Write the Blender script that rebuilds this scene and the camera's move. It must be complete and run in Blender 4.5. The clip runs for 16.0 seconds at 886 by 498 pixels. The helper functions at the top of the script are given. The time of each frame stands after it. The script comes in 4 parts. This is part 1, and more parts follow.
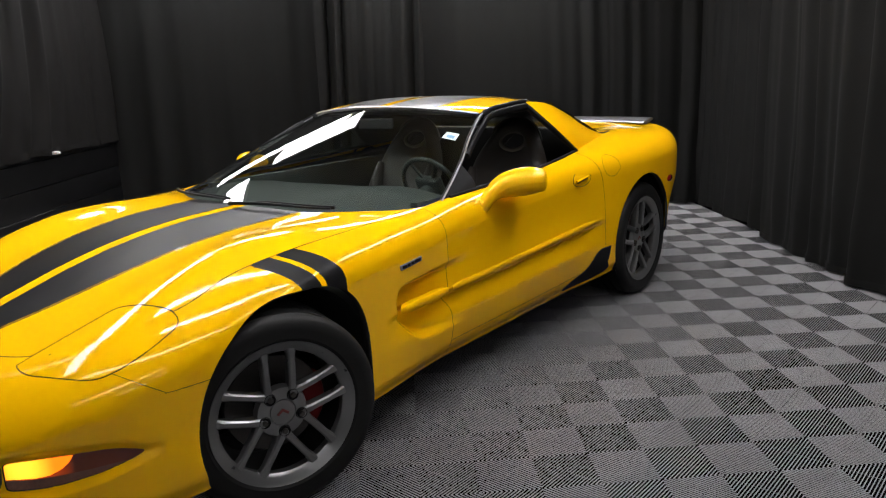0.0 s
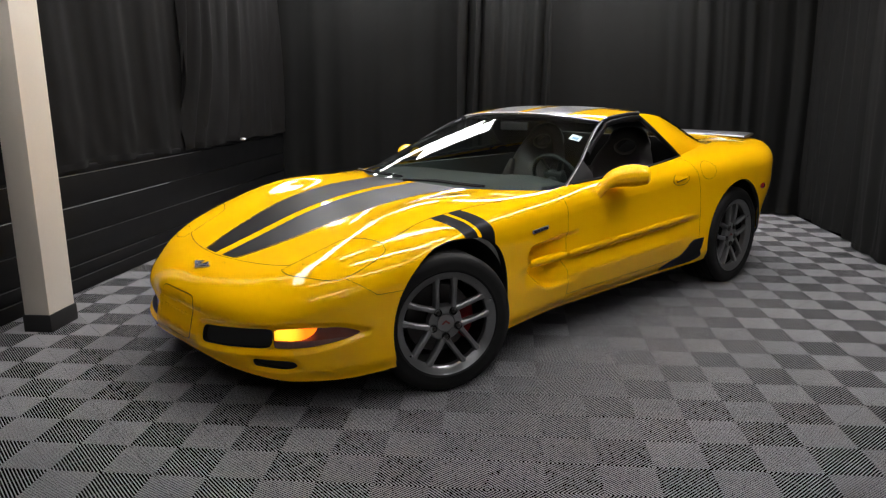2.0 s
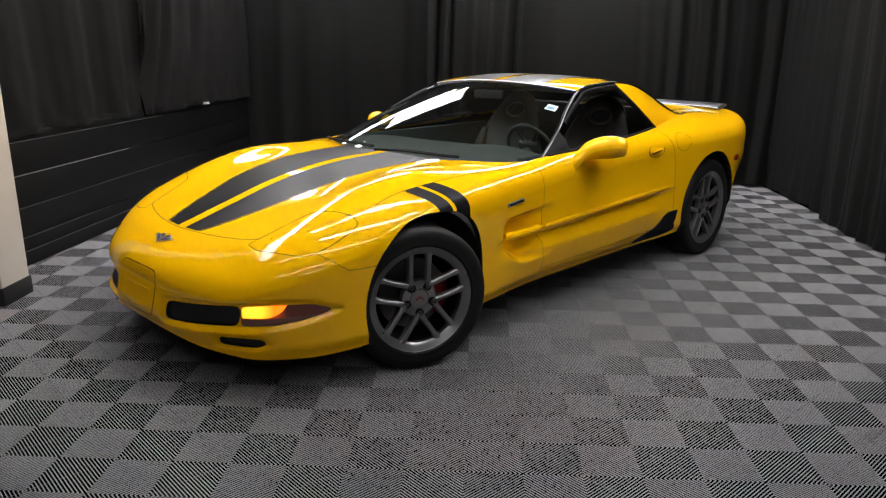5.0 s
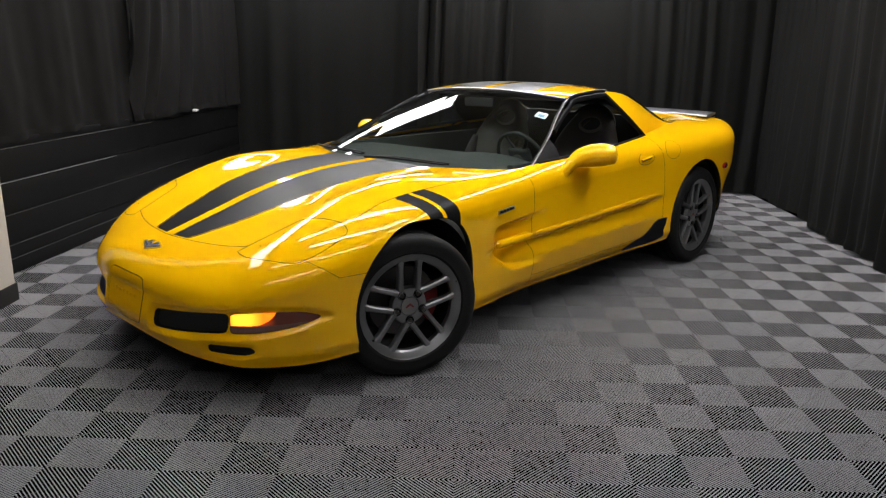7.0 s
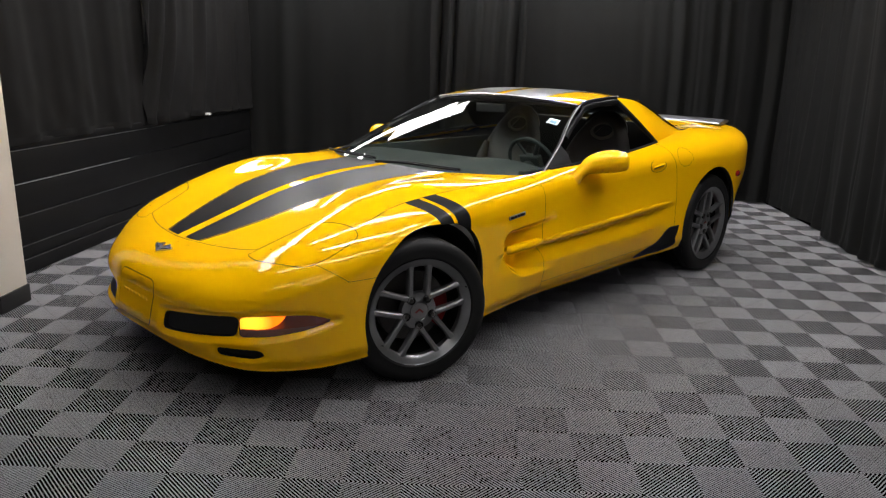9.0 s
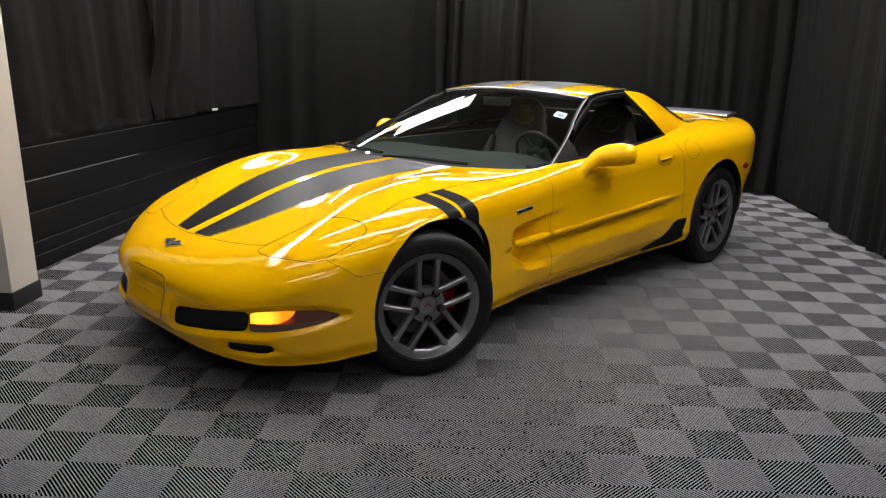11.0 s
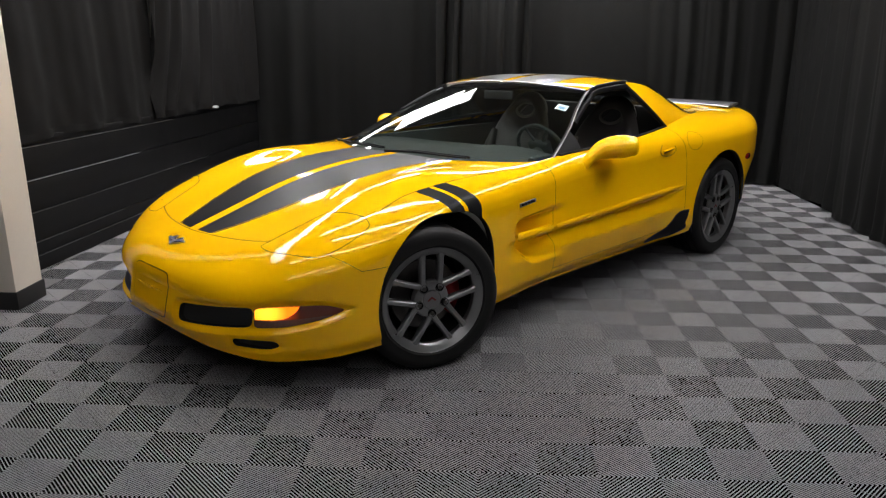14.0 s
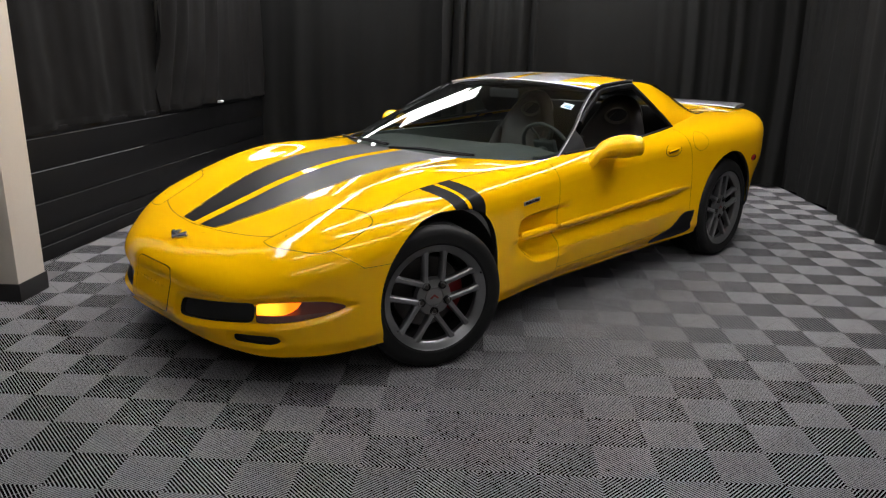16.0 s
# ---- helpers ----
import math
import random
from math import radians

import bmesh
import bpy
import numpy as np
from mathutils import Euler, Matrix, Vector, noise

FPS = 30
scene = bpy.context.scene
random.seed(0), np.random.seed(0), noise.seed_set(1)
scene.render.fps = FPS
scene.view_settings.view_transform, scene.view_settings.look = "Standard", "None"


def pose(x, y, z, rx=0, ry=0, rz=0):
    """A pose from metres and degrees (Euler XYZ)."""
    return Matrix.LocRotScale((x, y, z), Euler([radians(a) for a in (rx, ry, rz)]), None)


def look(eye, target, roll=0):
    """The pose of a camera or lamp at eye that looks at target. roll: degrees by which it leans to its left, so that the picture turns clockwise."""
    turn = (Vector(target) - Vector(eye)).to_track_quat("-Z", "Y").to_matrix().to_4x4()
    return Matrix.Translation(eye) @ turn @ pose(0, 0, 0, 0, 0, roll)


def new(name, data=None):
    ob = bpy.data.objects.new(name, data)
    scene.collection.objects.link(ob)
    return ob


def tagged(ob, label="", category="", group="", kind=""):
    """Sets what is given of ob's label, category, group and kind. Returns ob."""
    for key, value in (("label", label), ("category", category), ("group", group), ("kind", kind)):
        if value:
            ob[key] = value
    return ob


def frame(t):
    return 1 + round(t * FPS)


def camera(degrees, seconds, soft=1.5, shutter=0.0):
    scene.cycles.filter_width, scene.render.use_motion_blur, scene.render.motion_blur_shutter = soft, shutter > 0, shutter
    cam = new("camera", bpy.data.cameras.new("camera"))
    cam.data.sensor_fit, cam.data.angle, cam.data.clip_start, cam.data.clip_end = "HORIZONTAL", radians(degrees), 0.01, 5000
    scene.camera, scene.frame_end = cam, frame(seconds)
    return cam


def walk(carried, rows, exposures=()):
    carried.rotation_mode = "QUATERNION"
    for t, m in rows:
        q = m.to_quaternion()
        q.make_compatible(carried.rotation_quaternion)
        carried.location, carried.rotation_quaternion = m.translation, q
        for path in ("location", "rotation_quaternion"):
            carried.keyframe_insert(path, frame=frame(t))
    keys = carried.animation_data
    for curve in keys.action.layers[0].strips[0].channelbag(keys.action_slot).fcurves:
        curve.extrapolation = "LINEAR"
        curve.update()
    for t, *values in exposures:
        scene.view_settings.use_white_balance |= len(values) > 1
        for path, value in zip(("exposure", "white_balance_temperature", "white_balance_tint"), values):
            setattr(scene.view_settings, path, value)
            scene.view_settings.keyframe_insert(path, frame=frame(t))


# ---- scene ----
# ---- the camera's walk ----
cam = camera(62.6, 16.0, soft=1.2)
PATH = [
    (0, (0.202, -1.515, 1.338), (0.301, 0.426, 0.866), -2.6),
    (0.5, (0.185, -1.84, 1.339), (0.158, 0.117, 0.926), -2.3),
    (1, (0.102, -2.115, 1.364), (-0.034, -0.157, 0.981), -3.1),
    (1.5, (0.012, -2.359, 1.383), (-0.194, -0.419, 0.942), -2.6),
    (2, (0.07, -2.469, 1.368), (-0.116, -0.528, 0.923), -0.4),
    (2.5, (0.07, -2.487, 1.367), (-0.122, -0.558, 0.876), 0.0),
    (3, (-0.025, -2.429, 1.377), (-0.159, -0.498, 0.875), -0.3),
    (3.5, (-0.032, -2.397, 1.372), (-0.155, -0.472, 0.844), -0.2),
    (4, (0.013, -2.373, 1.379), (-0.151, -0.449, 0.859), -0.2),
    (4.5, (0.029, -2.369, 1.38), (-0.089, -0.446, 0.842), 0.3),
    (7, (0.029, -2.363, 1.374), (-0.038, -0.431, 0.86), 0.7),
    (7.5, (0.026, -2.348, 1.373), (-0.048, -0.422, 0.837), 0.8),
    (8, (0.02, -2.351, 1.374), (-0.112, -0.424, 0.852), -0.4),
    (8.5, (0.026, -2.353, 1.376), (-0.091, -0.417, 0.887), 0.2),
    (9, (0.028, -2.355, 1.37), (-0.067, -0.421, 0.871), 1.1),
    (11.5, (0.018, -2.366, 1.377), (-0.095, -0.437, 0.86), 0.6),
    (12, (0.02, -2.364, 1.37), (-0.082, -0.435, 0.851), 0.6),
    (12.5, (0.021, -2.363, 1.372), (-0.075, -0.437, 0.843), 0.2),
    (13, (0.018, -2.365, 1.37), (-0.075, -0.437, 0.847), 0.2),
    (13.5, (0.02, -2.363, 1.373), (-0.092, -0.437, 0.846), 0.1),
    (14, (0.013, -2.365, 1.369), (-0.103, -0.439, 0.84), -0.1),
    (14.5, (0.022, -2.362, 1.373), (-0.094, -0.439, 0.838), -0.0),
    (15, (0.023, -2.367, 1.373), (-0.086, -0.443, 0.84), 0.2),
    (15.5, (0.015, -2.364, 1.369), (-0.087, -0.438, 0.84), 0.3),
    (16, (0.013, -2.354, 1.366), (-0.112, -0.431, 0.831), 0.6),
]
walk(cam, [(t, look(eye, target, roll)) for t, eye, target, roll in PATH],
     exposures=[(0, -0.03), (0.5, -0.09), (1, -0.15), (1.5, -0.10), (2, -0.03), (3, 0.0), (16, 0.0)])

# ---- small maths ----
def curve(*knots):
    """A smooth function through the knots (x, value)."""
    k = sorted(knots)
    xs, ys = np.array([a for a, _ in k], float), np.array([b for _, b in k], float)
    slope = np.gradient(ys, xs)

    def f(x):
        x = np.clip(np.asarray(x, float), xs[0], xs[-1])
        i = np.clip(np.searchsorted(xs, x) - 1, 0, len(xs) - 2)
        w = xs[i + 1] - xs[i]
        u = (x - xs[i]) / w
        return ((2 * u**3 - 3 * u**2 + 1) * ys[i] + (u**3 - 2 * u**2 + u) * w * slope[i]
                + (3 * u**2 - 2 * u**3) * ys[i + 1] + (u**3 - u**2) * w * slope[i + 1])
    return f


def smooth(a, b, x):
    u = np.clip((np.asarray(x, float) - a) / (b - a), 0, 1)
    return u * u * (3 - 2 * u)


# ---- world, lamps, exposure ----
world = bpy.data.worlds.new("world")
world.use_nodes = True
world.node_tree.nodes["Background"].inputs[0].default_value = (0.02, 0.02, 0.022, 1)
world.node_tree.nodes["Background"].inputs[1].default_value = 0.3
scene.world = world


# ---- materials ----
def material(name, color, rough=0.5, metal=0.0, grain=0.0, grain_size=40.0, stain=0.0, stain_size=3.0, bump=0.0,
             bump_size=200.0, coat=0.0, spec=0.5, emit=None, emit_power=0.0, vary=0.0):
    m = bpy.data.materials.new(name)
    m.use_nodes = True
    nt = m.node_tree
    b = nt.nodes["Principled BSDF"]
    b.inputs["Base Color"].default_value = (*color, 1)
    b.inputs["Roughness"].default_value = rough
    b.inputs["Metallic"].default_value = metal
    b.inputs["Specular IOR Level"].default_value = spec
    b.inputs["Coat Weight"].default_value = coat
    b.inputs["Coat Roughness"].default_value = 0.065
    b.inputs["Coat IOR"].default_value = 1.40
    if emit:
        b.inputs["Emission Color"].default_value = (*emit, 1)
        b.inputs["Emission Strength"].default_value = emit_power
    tex = nt.nodes.new("ShaderNodeTexCoord")

    def noise_node(size, detail):
        n = nt.nodes.new("ShaderNodeTexNoise")
        n.inputs["Scale"].default_value = size
        n.inputs["Detail"].default_value = detail
        nt.links.new(tex.outputs["Object"], n.inputs["Vector"])
        return n

    def times(a, low, high):
        r = nt.nodes.new("ShaderNodeMapRange")
        r.inputs["To Min"].default_value, r.inputs["To Max"].default_value = low, high
        nt.links.new(a, r.inputs["Value"])
        return r.outputs["Result"]

    factor = None
    for amount, size in ((grain, grain_size), (stain, stain_size)):
        if amount:
            f = times(noise_node(size, 4).outputs["Fac"], 1 - amount, 1 + amount)
            if factor is not None:
                mul = nt.nodes.new("ShaderNodeMath")
                mul.operation = "MULTIPLY"
                nt.links.new(factor, mul.inputs[0]), nt.links.new(f, mul.inputs[1])
                f = mul.outputs[0]
            factor = f
    if vary:
        info = nt.nodes.new("ShaderNodeObjectInfo")
        f = times(info.outputs["Random"], 1 - vary, 1 + vary)
        if factor is not None:
            mul = nt.nodes.new("ShaderNodeMath")
            mul.operation = "MULTIPLY"
            nt.links.new(factor, mul.inputs[0]), nt.links.new(f, mul.inputs[1])
            f = mul.outputs[0]
        factor = f
    if factor is not None:
        mix = nt.nodes.new("ShaderNodeVectorMath")
        mix.operation = "SCALE"
        mix.inputs[0].default_value = color
        nt.links.new(factor, mix.inputs["Scale"])
        nt.links.new(mix.outputs[0], b.inputs["Base Color"])
        if stain:
            nt.links.new(times(noise_node(stain_size * 2.3, 3).outputs["Fac"], max(0.0, rough - 0.06), min(1.0, rough + 0.06)), b.inputs["Roughness"])
    if bump:
        bn = nt.nodes.new("ShaderNodeBump")
        bn.inputs["Strength"].default_value = bump
        bn.inputs["Distance"].default_value = 0.002
        nt.links.new(noise_node(bump_size, 5).outputs["Fac"], bn.inputs["Height"])
        nt.links.new(bn.outputs[0], b.inputs["Normal"])
    return m


def glass_material(name, tint, ior=1.5, even=0.0):
    m = bpy.data.materials.new(name)
    m.use_nodes = True
    nt = m.node_tree
    nt.nodes.remove(nt.nodes["Principled BSDF"])
    clear, gloss, mix, fres = (nt.nodes.new("ShaderNode" + k) for k in ("BsdfTransparent", "BsdfGlossy", "MixShader", "Fresnel"))
    clear.inputs["Color"].default_value = (*tint, 1)
    gloss.inputs["Roughness"].default_value = 0.0
    gloss.inputs["Color"].default_value = (1, 1, 1, 1)
    fres.inputs["IOR"].default_value = ior
    mix.inputs[0].default_value = even
    if not even:
        nt.links.new(fres.outputs[0], mix.inputs[0])
    nt.links.new(clear.outputs[0], mix.inputs[1])
    nt.links.new(gloss.outputs[0], mix.inputs[2])
    nt.links.new(mix.outputs[0], nt.nodes["Material Output"].inputs["Surface"])
    return m


YELLOW = material("yellow_paint", (0.96, 0.505, 0.0012), 0.32, grain=0.03, grain_size=900, coat=1.0, stain=0.02, stain_size=2, spec=0.0)
STRIPE = material("satin_black_vinyl", (0.010, 0.010, 0.011), 0.36, grain=0.08, grain_size=900, spec=0.12)
ROOF_STRIPE = material("gloss_black_vinyl", (0.014, 0.014, 0.015), 0.30, grain=0.08, grain_size=900, spec=0.5)
TRIM = material("black_trim", (0.010, 0.010, 0.011), 0.55, grain=0.15, grain_size=200, stain=0.1, spec=0.08)
PILLAR_TRIM = material("grey_pillar_trim", (0.014, 0.014, 0.015), 0.4, grain=0.1, grain_size=150, spec=0.2)
EMBLEM = material("silver_emblem", (0.60, 0.60, 0.62), 0.2, metal=0.85, grain=0.3, grain_size=90)
DRIP = material("satin_metal_edge", (0.50, 0.50, 0.51), 0.35, metal=0.4)
BRIGHT_EDGE = material("bright_metal_strip", (0.78, 0.78, 0.79), 0.28, metal=0.5, grain=0.05, grain_size=200)
# near-black that puts gap shade on panel folds; also on linings and slots
SEAM = material("dark_gap", (0.006, 0.005, 0.004), 0.8)
LINER = material("wheel_well_plastic", (0.008, 0.008, 0.008), 0.8, grain=0.2, grain_size=60)
MESH = material("black_mesh_insert", (0.012, 0.012, 0.012), 0.6, grain=0.5, grain_size=350, bump=0.6, bump_size=350)
RUBBER = material("tyre_rubber", (0.011, 0.011, 0.011), 0.55, grain=0.2, grain_size=120, stain=0.15, stain_size=8, bump=0.15, bump_size=300, spec=0.2)
BADGE = material("grey_badge", (0.35, 0.35, 0.36), 0.35, metal=0.6, grain=0.3, grain_size=120)
RIM = material("grey_alloy", (0.23, 0.23, 0.233), 0.30, metal=0.8, grain=0.06, grain_size=400, stain=0.08, stain_size=12)
RIM_DARK = material("dark_barrel", (0.018, 0.018, 0.018), 0.5, metal=0.5, grain=0.2, grain_size=60)
ROTOR = material("brake_steel", (0.09, 0.085, 0.08), 0.42, metal=0.9, grain=0.2, grain_size=180)
RED = material("red_caliper", (0.24, 0.008, 0.010), 0.35, grain=0.08, grain_size=80)
CAP_RED = material("dull_red_mark", (0.20, 0.03, 0.025), 0.5)
DARK_METAL = material("dark_lug", (0.012, 0.012, 0.012), 0.35, metal=0.6)
def lamp_lens(name, color, edge, hot, power, reach):
    """A lens over or beside a bulb: it glows from hot at the bulb to edge at its reach, in metres."""
    m = material(name, color, 0.12, coat=1.0)
    nt = m.node_tree
    b = nt.nodes["Principled BSDF"]
    tex, fold, gap, span, ramp = (nt.nodes.new("ShaderNode" + k) for k in ("TexCoord", "VectorMath", "VectorMath", "MapRange", "ValToRGB"))
    fold.operation, gap.operation = "ABSOLUTE", "DISTANCE"
    gap.inputs[1].default_value = (0.715, 0.648, 0.372)
    span.inputs["From Min"].default_value, span.inputs["From Max"].default_value = 0.012, reach
    nt.links.new(tex.outputs["Object"], fold.inputs[0])
    nt.links.new(fold.outputs["Vector"], gap.inputs[0])
    nt.links.new(gap.outputs["Value"], span.inputs["Value"])
    nt.links.new(span.outputs["Result"], ramp.inputs["Fac"])
    ramp.color_ramp.elements[0].color, ramp.color_ramp.elements[1].color = (*hot, 1), (*edge, 1)
    nt.links.new(ramp.outputs["Color"], b.inputs["Emission Color"])
    b.inputs["Emission Strength"].default_value = power
    return m


AMBER = lamp_lens("lit_amber_lens", (0.75, 0.22, 0.01), (1.0, 0.16, 0.002), (1.0, 0.62, 0.03), 2.0, 0.085)
# no bulb behind this lens: its glow paints light leaking from the signal
REDLENS = lamp_lens("leak_glow_red_lens", (0.16, 0.030, 0.010), (0.0, 0.0, 0.0), (1.0, 0.10, 0.004), 0.9, 0.135)
CLEARLENS = material("smoked_clear_lens", (0.16, 0.065, 0.040), 0.12, coat=1.0, grain=0.35, grain_size=120)
GLASS = glass_material("windscreen_glass", (0.80, 0.88, 0.84))
CLEAR = bpy.data.materials.new("glass_inner_face")
CLEAR.use_nodes = True
CLEAR.node_tree.nodes.remove(CLEAR.node_tree.nodes["Principled BSDF"])
CLEAR.node_tree.links.new(CLEAR.node_tree.nodes.new("ShaderNodeBsdfTransparent").outputs[0], CLEAR.node_tree.nodes["Material Output"].inputs["Surface"])
SIDE_GLASS = glass_material("side_glass", (0.45, 0.5, 0.48), even=0.06)
REAR_GLASS = glass_material("rear_glass", (0.05, 0.055, 0.055), even=0.05)
LEATHER = material("black_leather", (0.072, 0.064, 0.057), 0.45, grain=0.15, grain_size=120, bump=0.2, bump_size=260)
SEAT_TRIM = material("grey_seat_trim", (0.20, 0.18, 0.155), 0.4, grain=0.1, grain_size=200)
DASH = material("dash_vinyl", (0.030, 0.036, 0.033), 0.75, spec=0.15, grain=0.12, grain_size=220, bump=0.2, bump_size=400)
WHITE_TAG = material("paper_tag", (0.72, 0.76, 0.8), 0.6)
BLUE_TAG = material("blue_print", (0.2, 0.35, 0.55), 0.6)
MIRROR = material("mirror_glass", (0.85, 0.85, 0.85), 0.02, metal=1.0)
SPOILER = material("grey_spoiler", (0.12, 0.12, 0.125), 0.3, grain=0.1, grain_size=200, coat=0.4)
DRAPE = material("black_drape_cloth", (0.0056, 0.0057, 0.0055), 0.92, grain=0.16, grain_size=700, stain=0.14, stain_size=1.3, bump=0.25, bump_size=600, spec=0.2)
# warm hue is the cloth's own; the darker tone offsets strong light there
WARM_DIM_DRAPE = material("warm_dimmed_drape_cloth", (0.0046, 0.0042, 0.0040), 0.92, grain=0.16, grain_size=700, stain=0.2, stain_size=1.7, bump=0.25, bump_size=600, spec=0.2)
BOARD = material("black_painted_board", (0.0042, 0.0042, 0.0046), 0.45, grain=0.25, grain_size=30, stain=0.25, stain_size=3, bump=0.15, bump_size=90, spec=0.3)
BOARD_FAINT = material("faint_board_edge", (0.06, 0.06, 0.06), 0.5, grain=0.5, grain_size=12, stain=0.4, stain_size=3)
BOARD_EDGE = material("pale_board_edge", (0.26, 0.26, 0.26), 0.5, grain=0.5, grain_size=12, stain=0.4, stain_size=3)
CREAM = material("cream_wall_paint", (0.66, 0.60, 0.52), 0.6, grain=0.03, grain_size=90, stain=0.06, stain_size=2.5, bump=0.15, bump_size=160)
BASE_BLACK = material("black_base_rubber", (0.012, 0.012, 0.012), 0.5, grain=0.2, grain_size=70)
TILE = material("grey_floor_plastic", (0.335, 0.332, 0.342), 0.36, grain=0.10, grain_size=260, stain=0.12, stain_size=1.4, vary=0.05)
# the deep shade between the tile ribs is put into this near-black
UNDER = material("rib_gap_shade", (0.004, 0.004, 0.004), 0.9, grain=0.3, grain_size=6, spec=0.0)
# unseen wall and ceiling, lightened so the windscreen reflects a grey haze
WALL_TONE = material("unseen_wall_tone", (0.20, 0.19, 0.165), 0.8, grain=0.1, grain_size=20, stain=0.15, stain_size=1.2)
CEILING = material("dark_ceiling_paint", (0.20, 0.20, 0.19), 0.8, grain=0.15, grain_size=5)
HOUSING = material("white_lamp_housing", (0.7, 0.7, 0.7), 0.5)
def tube_glow(name, power):
    return material(name, (0.9, 0.9, 0.9), 0.5, emit=(1.0, 0.98, 0.985), emit_power=power)


TUBE_DIM, TUBE_LOW = tube_glow("dim_tube", 34), tube_glow("far_tube", 12)
TUBE_LEFT, TUBE_RIGHT = tube_glow("left_tube", 16), tube_glow("right_tube", 29)
TUBE_WIDE, TUBE_ROOF = tube_glow("wide_tube", 13), tube_glow("rear_tube", 31)


# ---- mesh helpers ----
def mesh_object(name, verts, faces, mat, parent=None, label="", normals=None, shade=True, fold=0, fold_mat=None):
    me = bpy.data.meshes.new(name)
    me.from_pydata([tuple(map(float, v)) for v in verts], [], [tuple(f) for f in faces])
    me.update()
    if shade:
        me.shade_smooth()
        if normals is not None:
            me.normals_split_custom_set_from_vertices([tuple(map(float, n)) for n in normals])
        else:
            me.set_sharp_from_angle(angle=radians(38))
    me.materials.append(mat)
    if fold:
        me.materials.append(fold_mat or SEAM)
        for p in list(me.polygons)[-fold:]:
            p.material_index = 1
    ob = new(name, me)
    if parent:
        ob.parent = parent
    if label:
        tagged(ob, label)
    return ob


def part(name, bm, mat, parent, label="", shade=True):
    me = bpy.data.meshes.new(name)
    bm.normal_update()
    bm.to_mesh(me)
    bm.free()
    if shade:
        me.shade_smooth()
        me.set_sharp_from_angle(angle=radians(38))
    me.materials.append(mat)
    ob = new(name, me)
    if parent:
        ob.parent = parent
    if label:
        tagged(ob, label)
    return ob


def thing(name, m, label, category, group="", kind=""):
    ob = new(name)
    ob.matrix_world = m
    return tagged(ob, label, category, group, kind)


def box_bm(x0, x1, y0, y1, z0, z1, bevel=0.0, segments=2):
    bm = bmesh.new()
    bmesh.ops.create_cube(bm, size=1)
    bmesh.ops.scale(bm, vec=(x1 - x0, y1 - y0, z1 - z0), verts=bm.verts)
    bmesh.ops.translate(bm, vec=((x0 + x1) / 2, (y0 + y1) / 2, (z0 + z1) / 2), verts=bm.verts)
    if bevel:
        bmesh.ops.bevel(bm, geom=bm.edges[:], offset=bevel, segments=segments, affect="EDGES", profile=0.6)
    return bm


def join(*bms):
    out = bmesh.new()
    for b in bms:
        me = bpy.data.meshes.new("tmp")
        b.to_mesh(me)
        b.free()
        out.from_mesh(me)
        bpy.data.meshes.remove(me)
    return out


def lathe_bm(profile, n=64, axis="Y"):
    """Turns a profile of (radius, along) round an axis; the first and last rings stay open."""
    bm = bmesh.new()
    rings = []
    for i in range(n):
        a = 2 * math.pi * i / n
        ring = []
        for r, h in profile:
            c, s = r * math.cos(a), r * math.sin(a)
            ring.append(bm.verts.new((c, h, s) if axis == "Y" else (c, s, h)))
        rings.append(ring)
    for i in range(n):
        a, b = rings[i], rings[(i + 1) % n]
        for k in range(len(profile) - 1):
            bm.faces.new((a[k], a[k + 1], b[k + 1], b[k]))
    bmesh.ops.recalc_face_normals(bm, faces=bm.faces[:])
    return bm


def disc_bm(r, y, n=48, thick=0.01, bevel=0.0):
    bm = bmesh.new()
    bmesh.ops.create_cone(bm, cap_ends=True, segments=n, radius1=r, radius2=r, depth=thick)
    if bevel:
        bmesh.ops.bevel(bm, geom=[e for e in bm.edges if len(e.link_faces) == 2 and any(len(f.verts) > 4 for f in e.link_faces)],
                        offset=bevel, segments=2, affect="EDGES")
    bmesh.ops.transform(bm, matrix=Matrix.Translation((0, y, 0)) @ Matrix.Rotation(-math.pi / 2, 4, "X"), verts=bm.verts)
    return bm


def tube_bm(points, radius, n=8, flat=1.0, closed=False):
    """A tube along points, its section squeezed by flat along the local up."""
    bm = bmesh.new()
    pts = [Vector(p) for p in points]
    rings = []
    m = len(pts)
    for i, p in enumerate(pts):
        a = pts[(i - 1) % m] if closed or i else p
        b = pts[(i + 1) % m] if closed or i < m - 1 else p
        t = (b - a).normalized()
        side = t.cross(Vector((0, 0, 1)))
        side = side.normalized() if side.length > 1e-4 else Vector((1, 0, 0))
        up = side.cross(t).normalized()
        r = radius(i / (m - 1)) if callable(radius) else radius
        rings.append([bm.verts.new(p + side * (r * math.cos(q)) + up * (r * flat * math.sin(q)))
                      for q in (2 * math.pi * k / n for k in range(n))])
    for i in range(m if closed else m - 1):
        a, b = rings[i], rings[(i + 1) % m]
        for k in range(n):
            bm.faces.new((a[k], a[(k + 1) % n], b[(k + 1) % n], b[k]))
    if not closed:
        bm.faces.new(rings[0][::-1]), bm.faces.new(rings[-1])
    bmesh.ops.recalc_face_normals(bm, faces=bm.faces[:])
    return bm


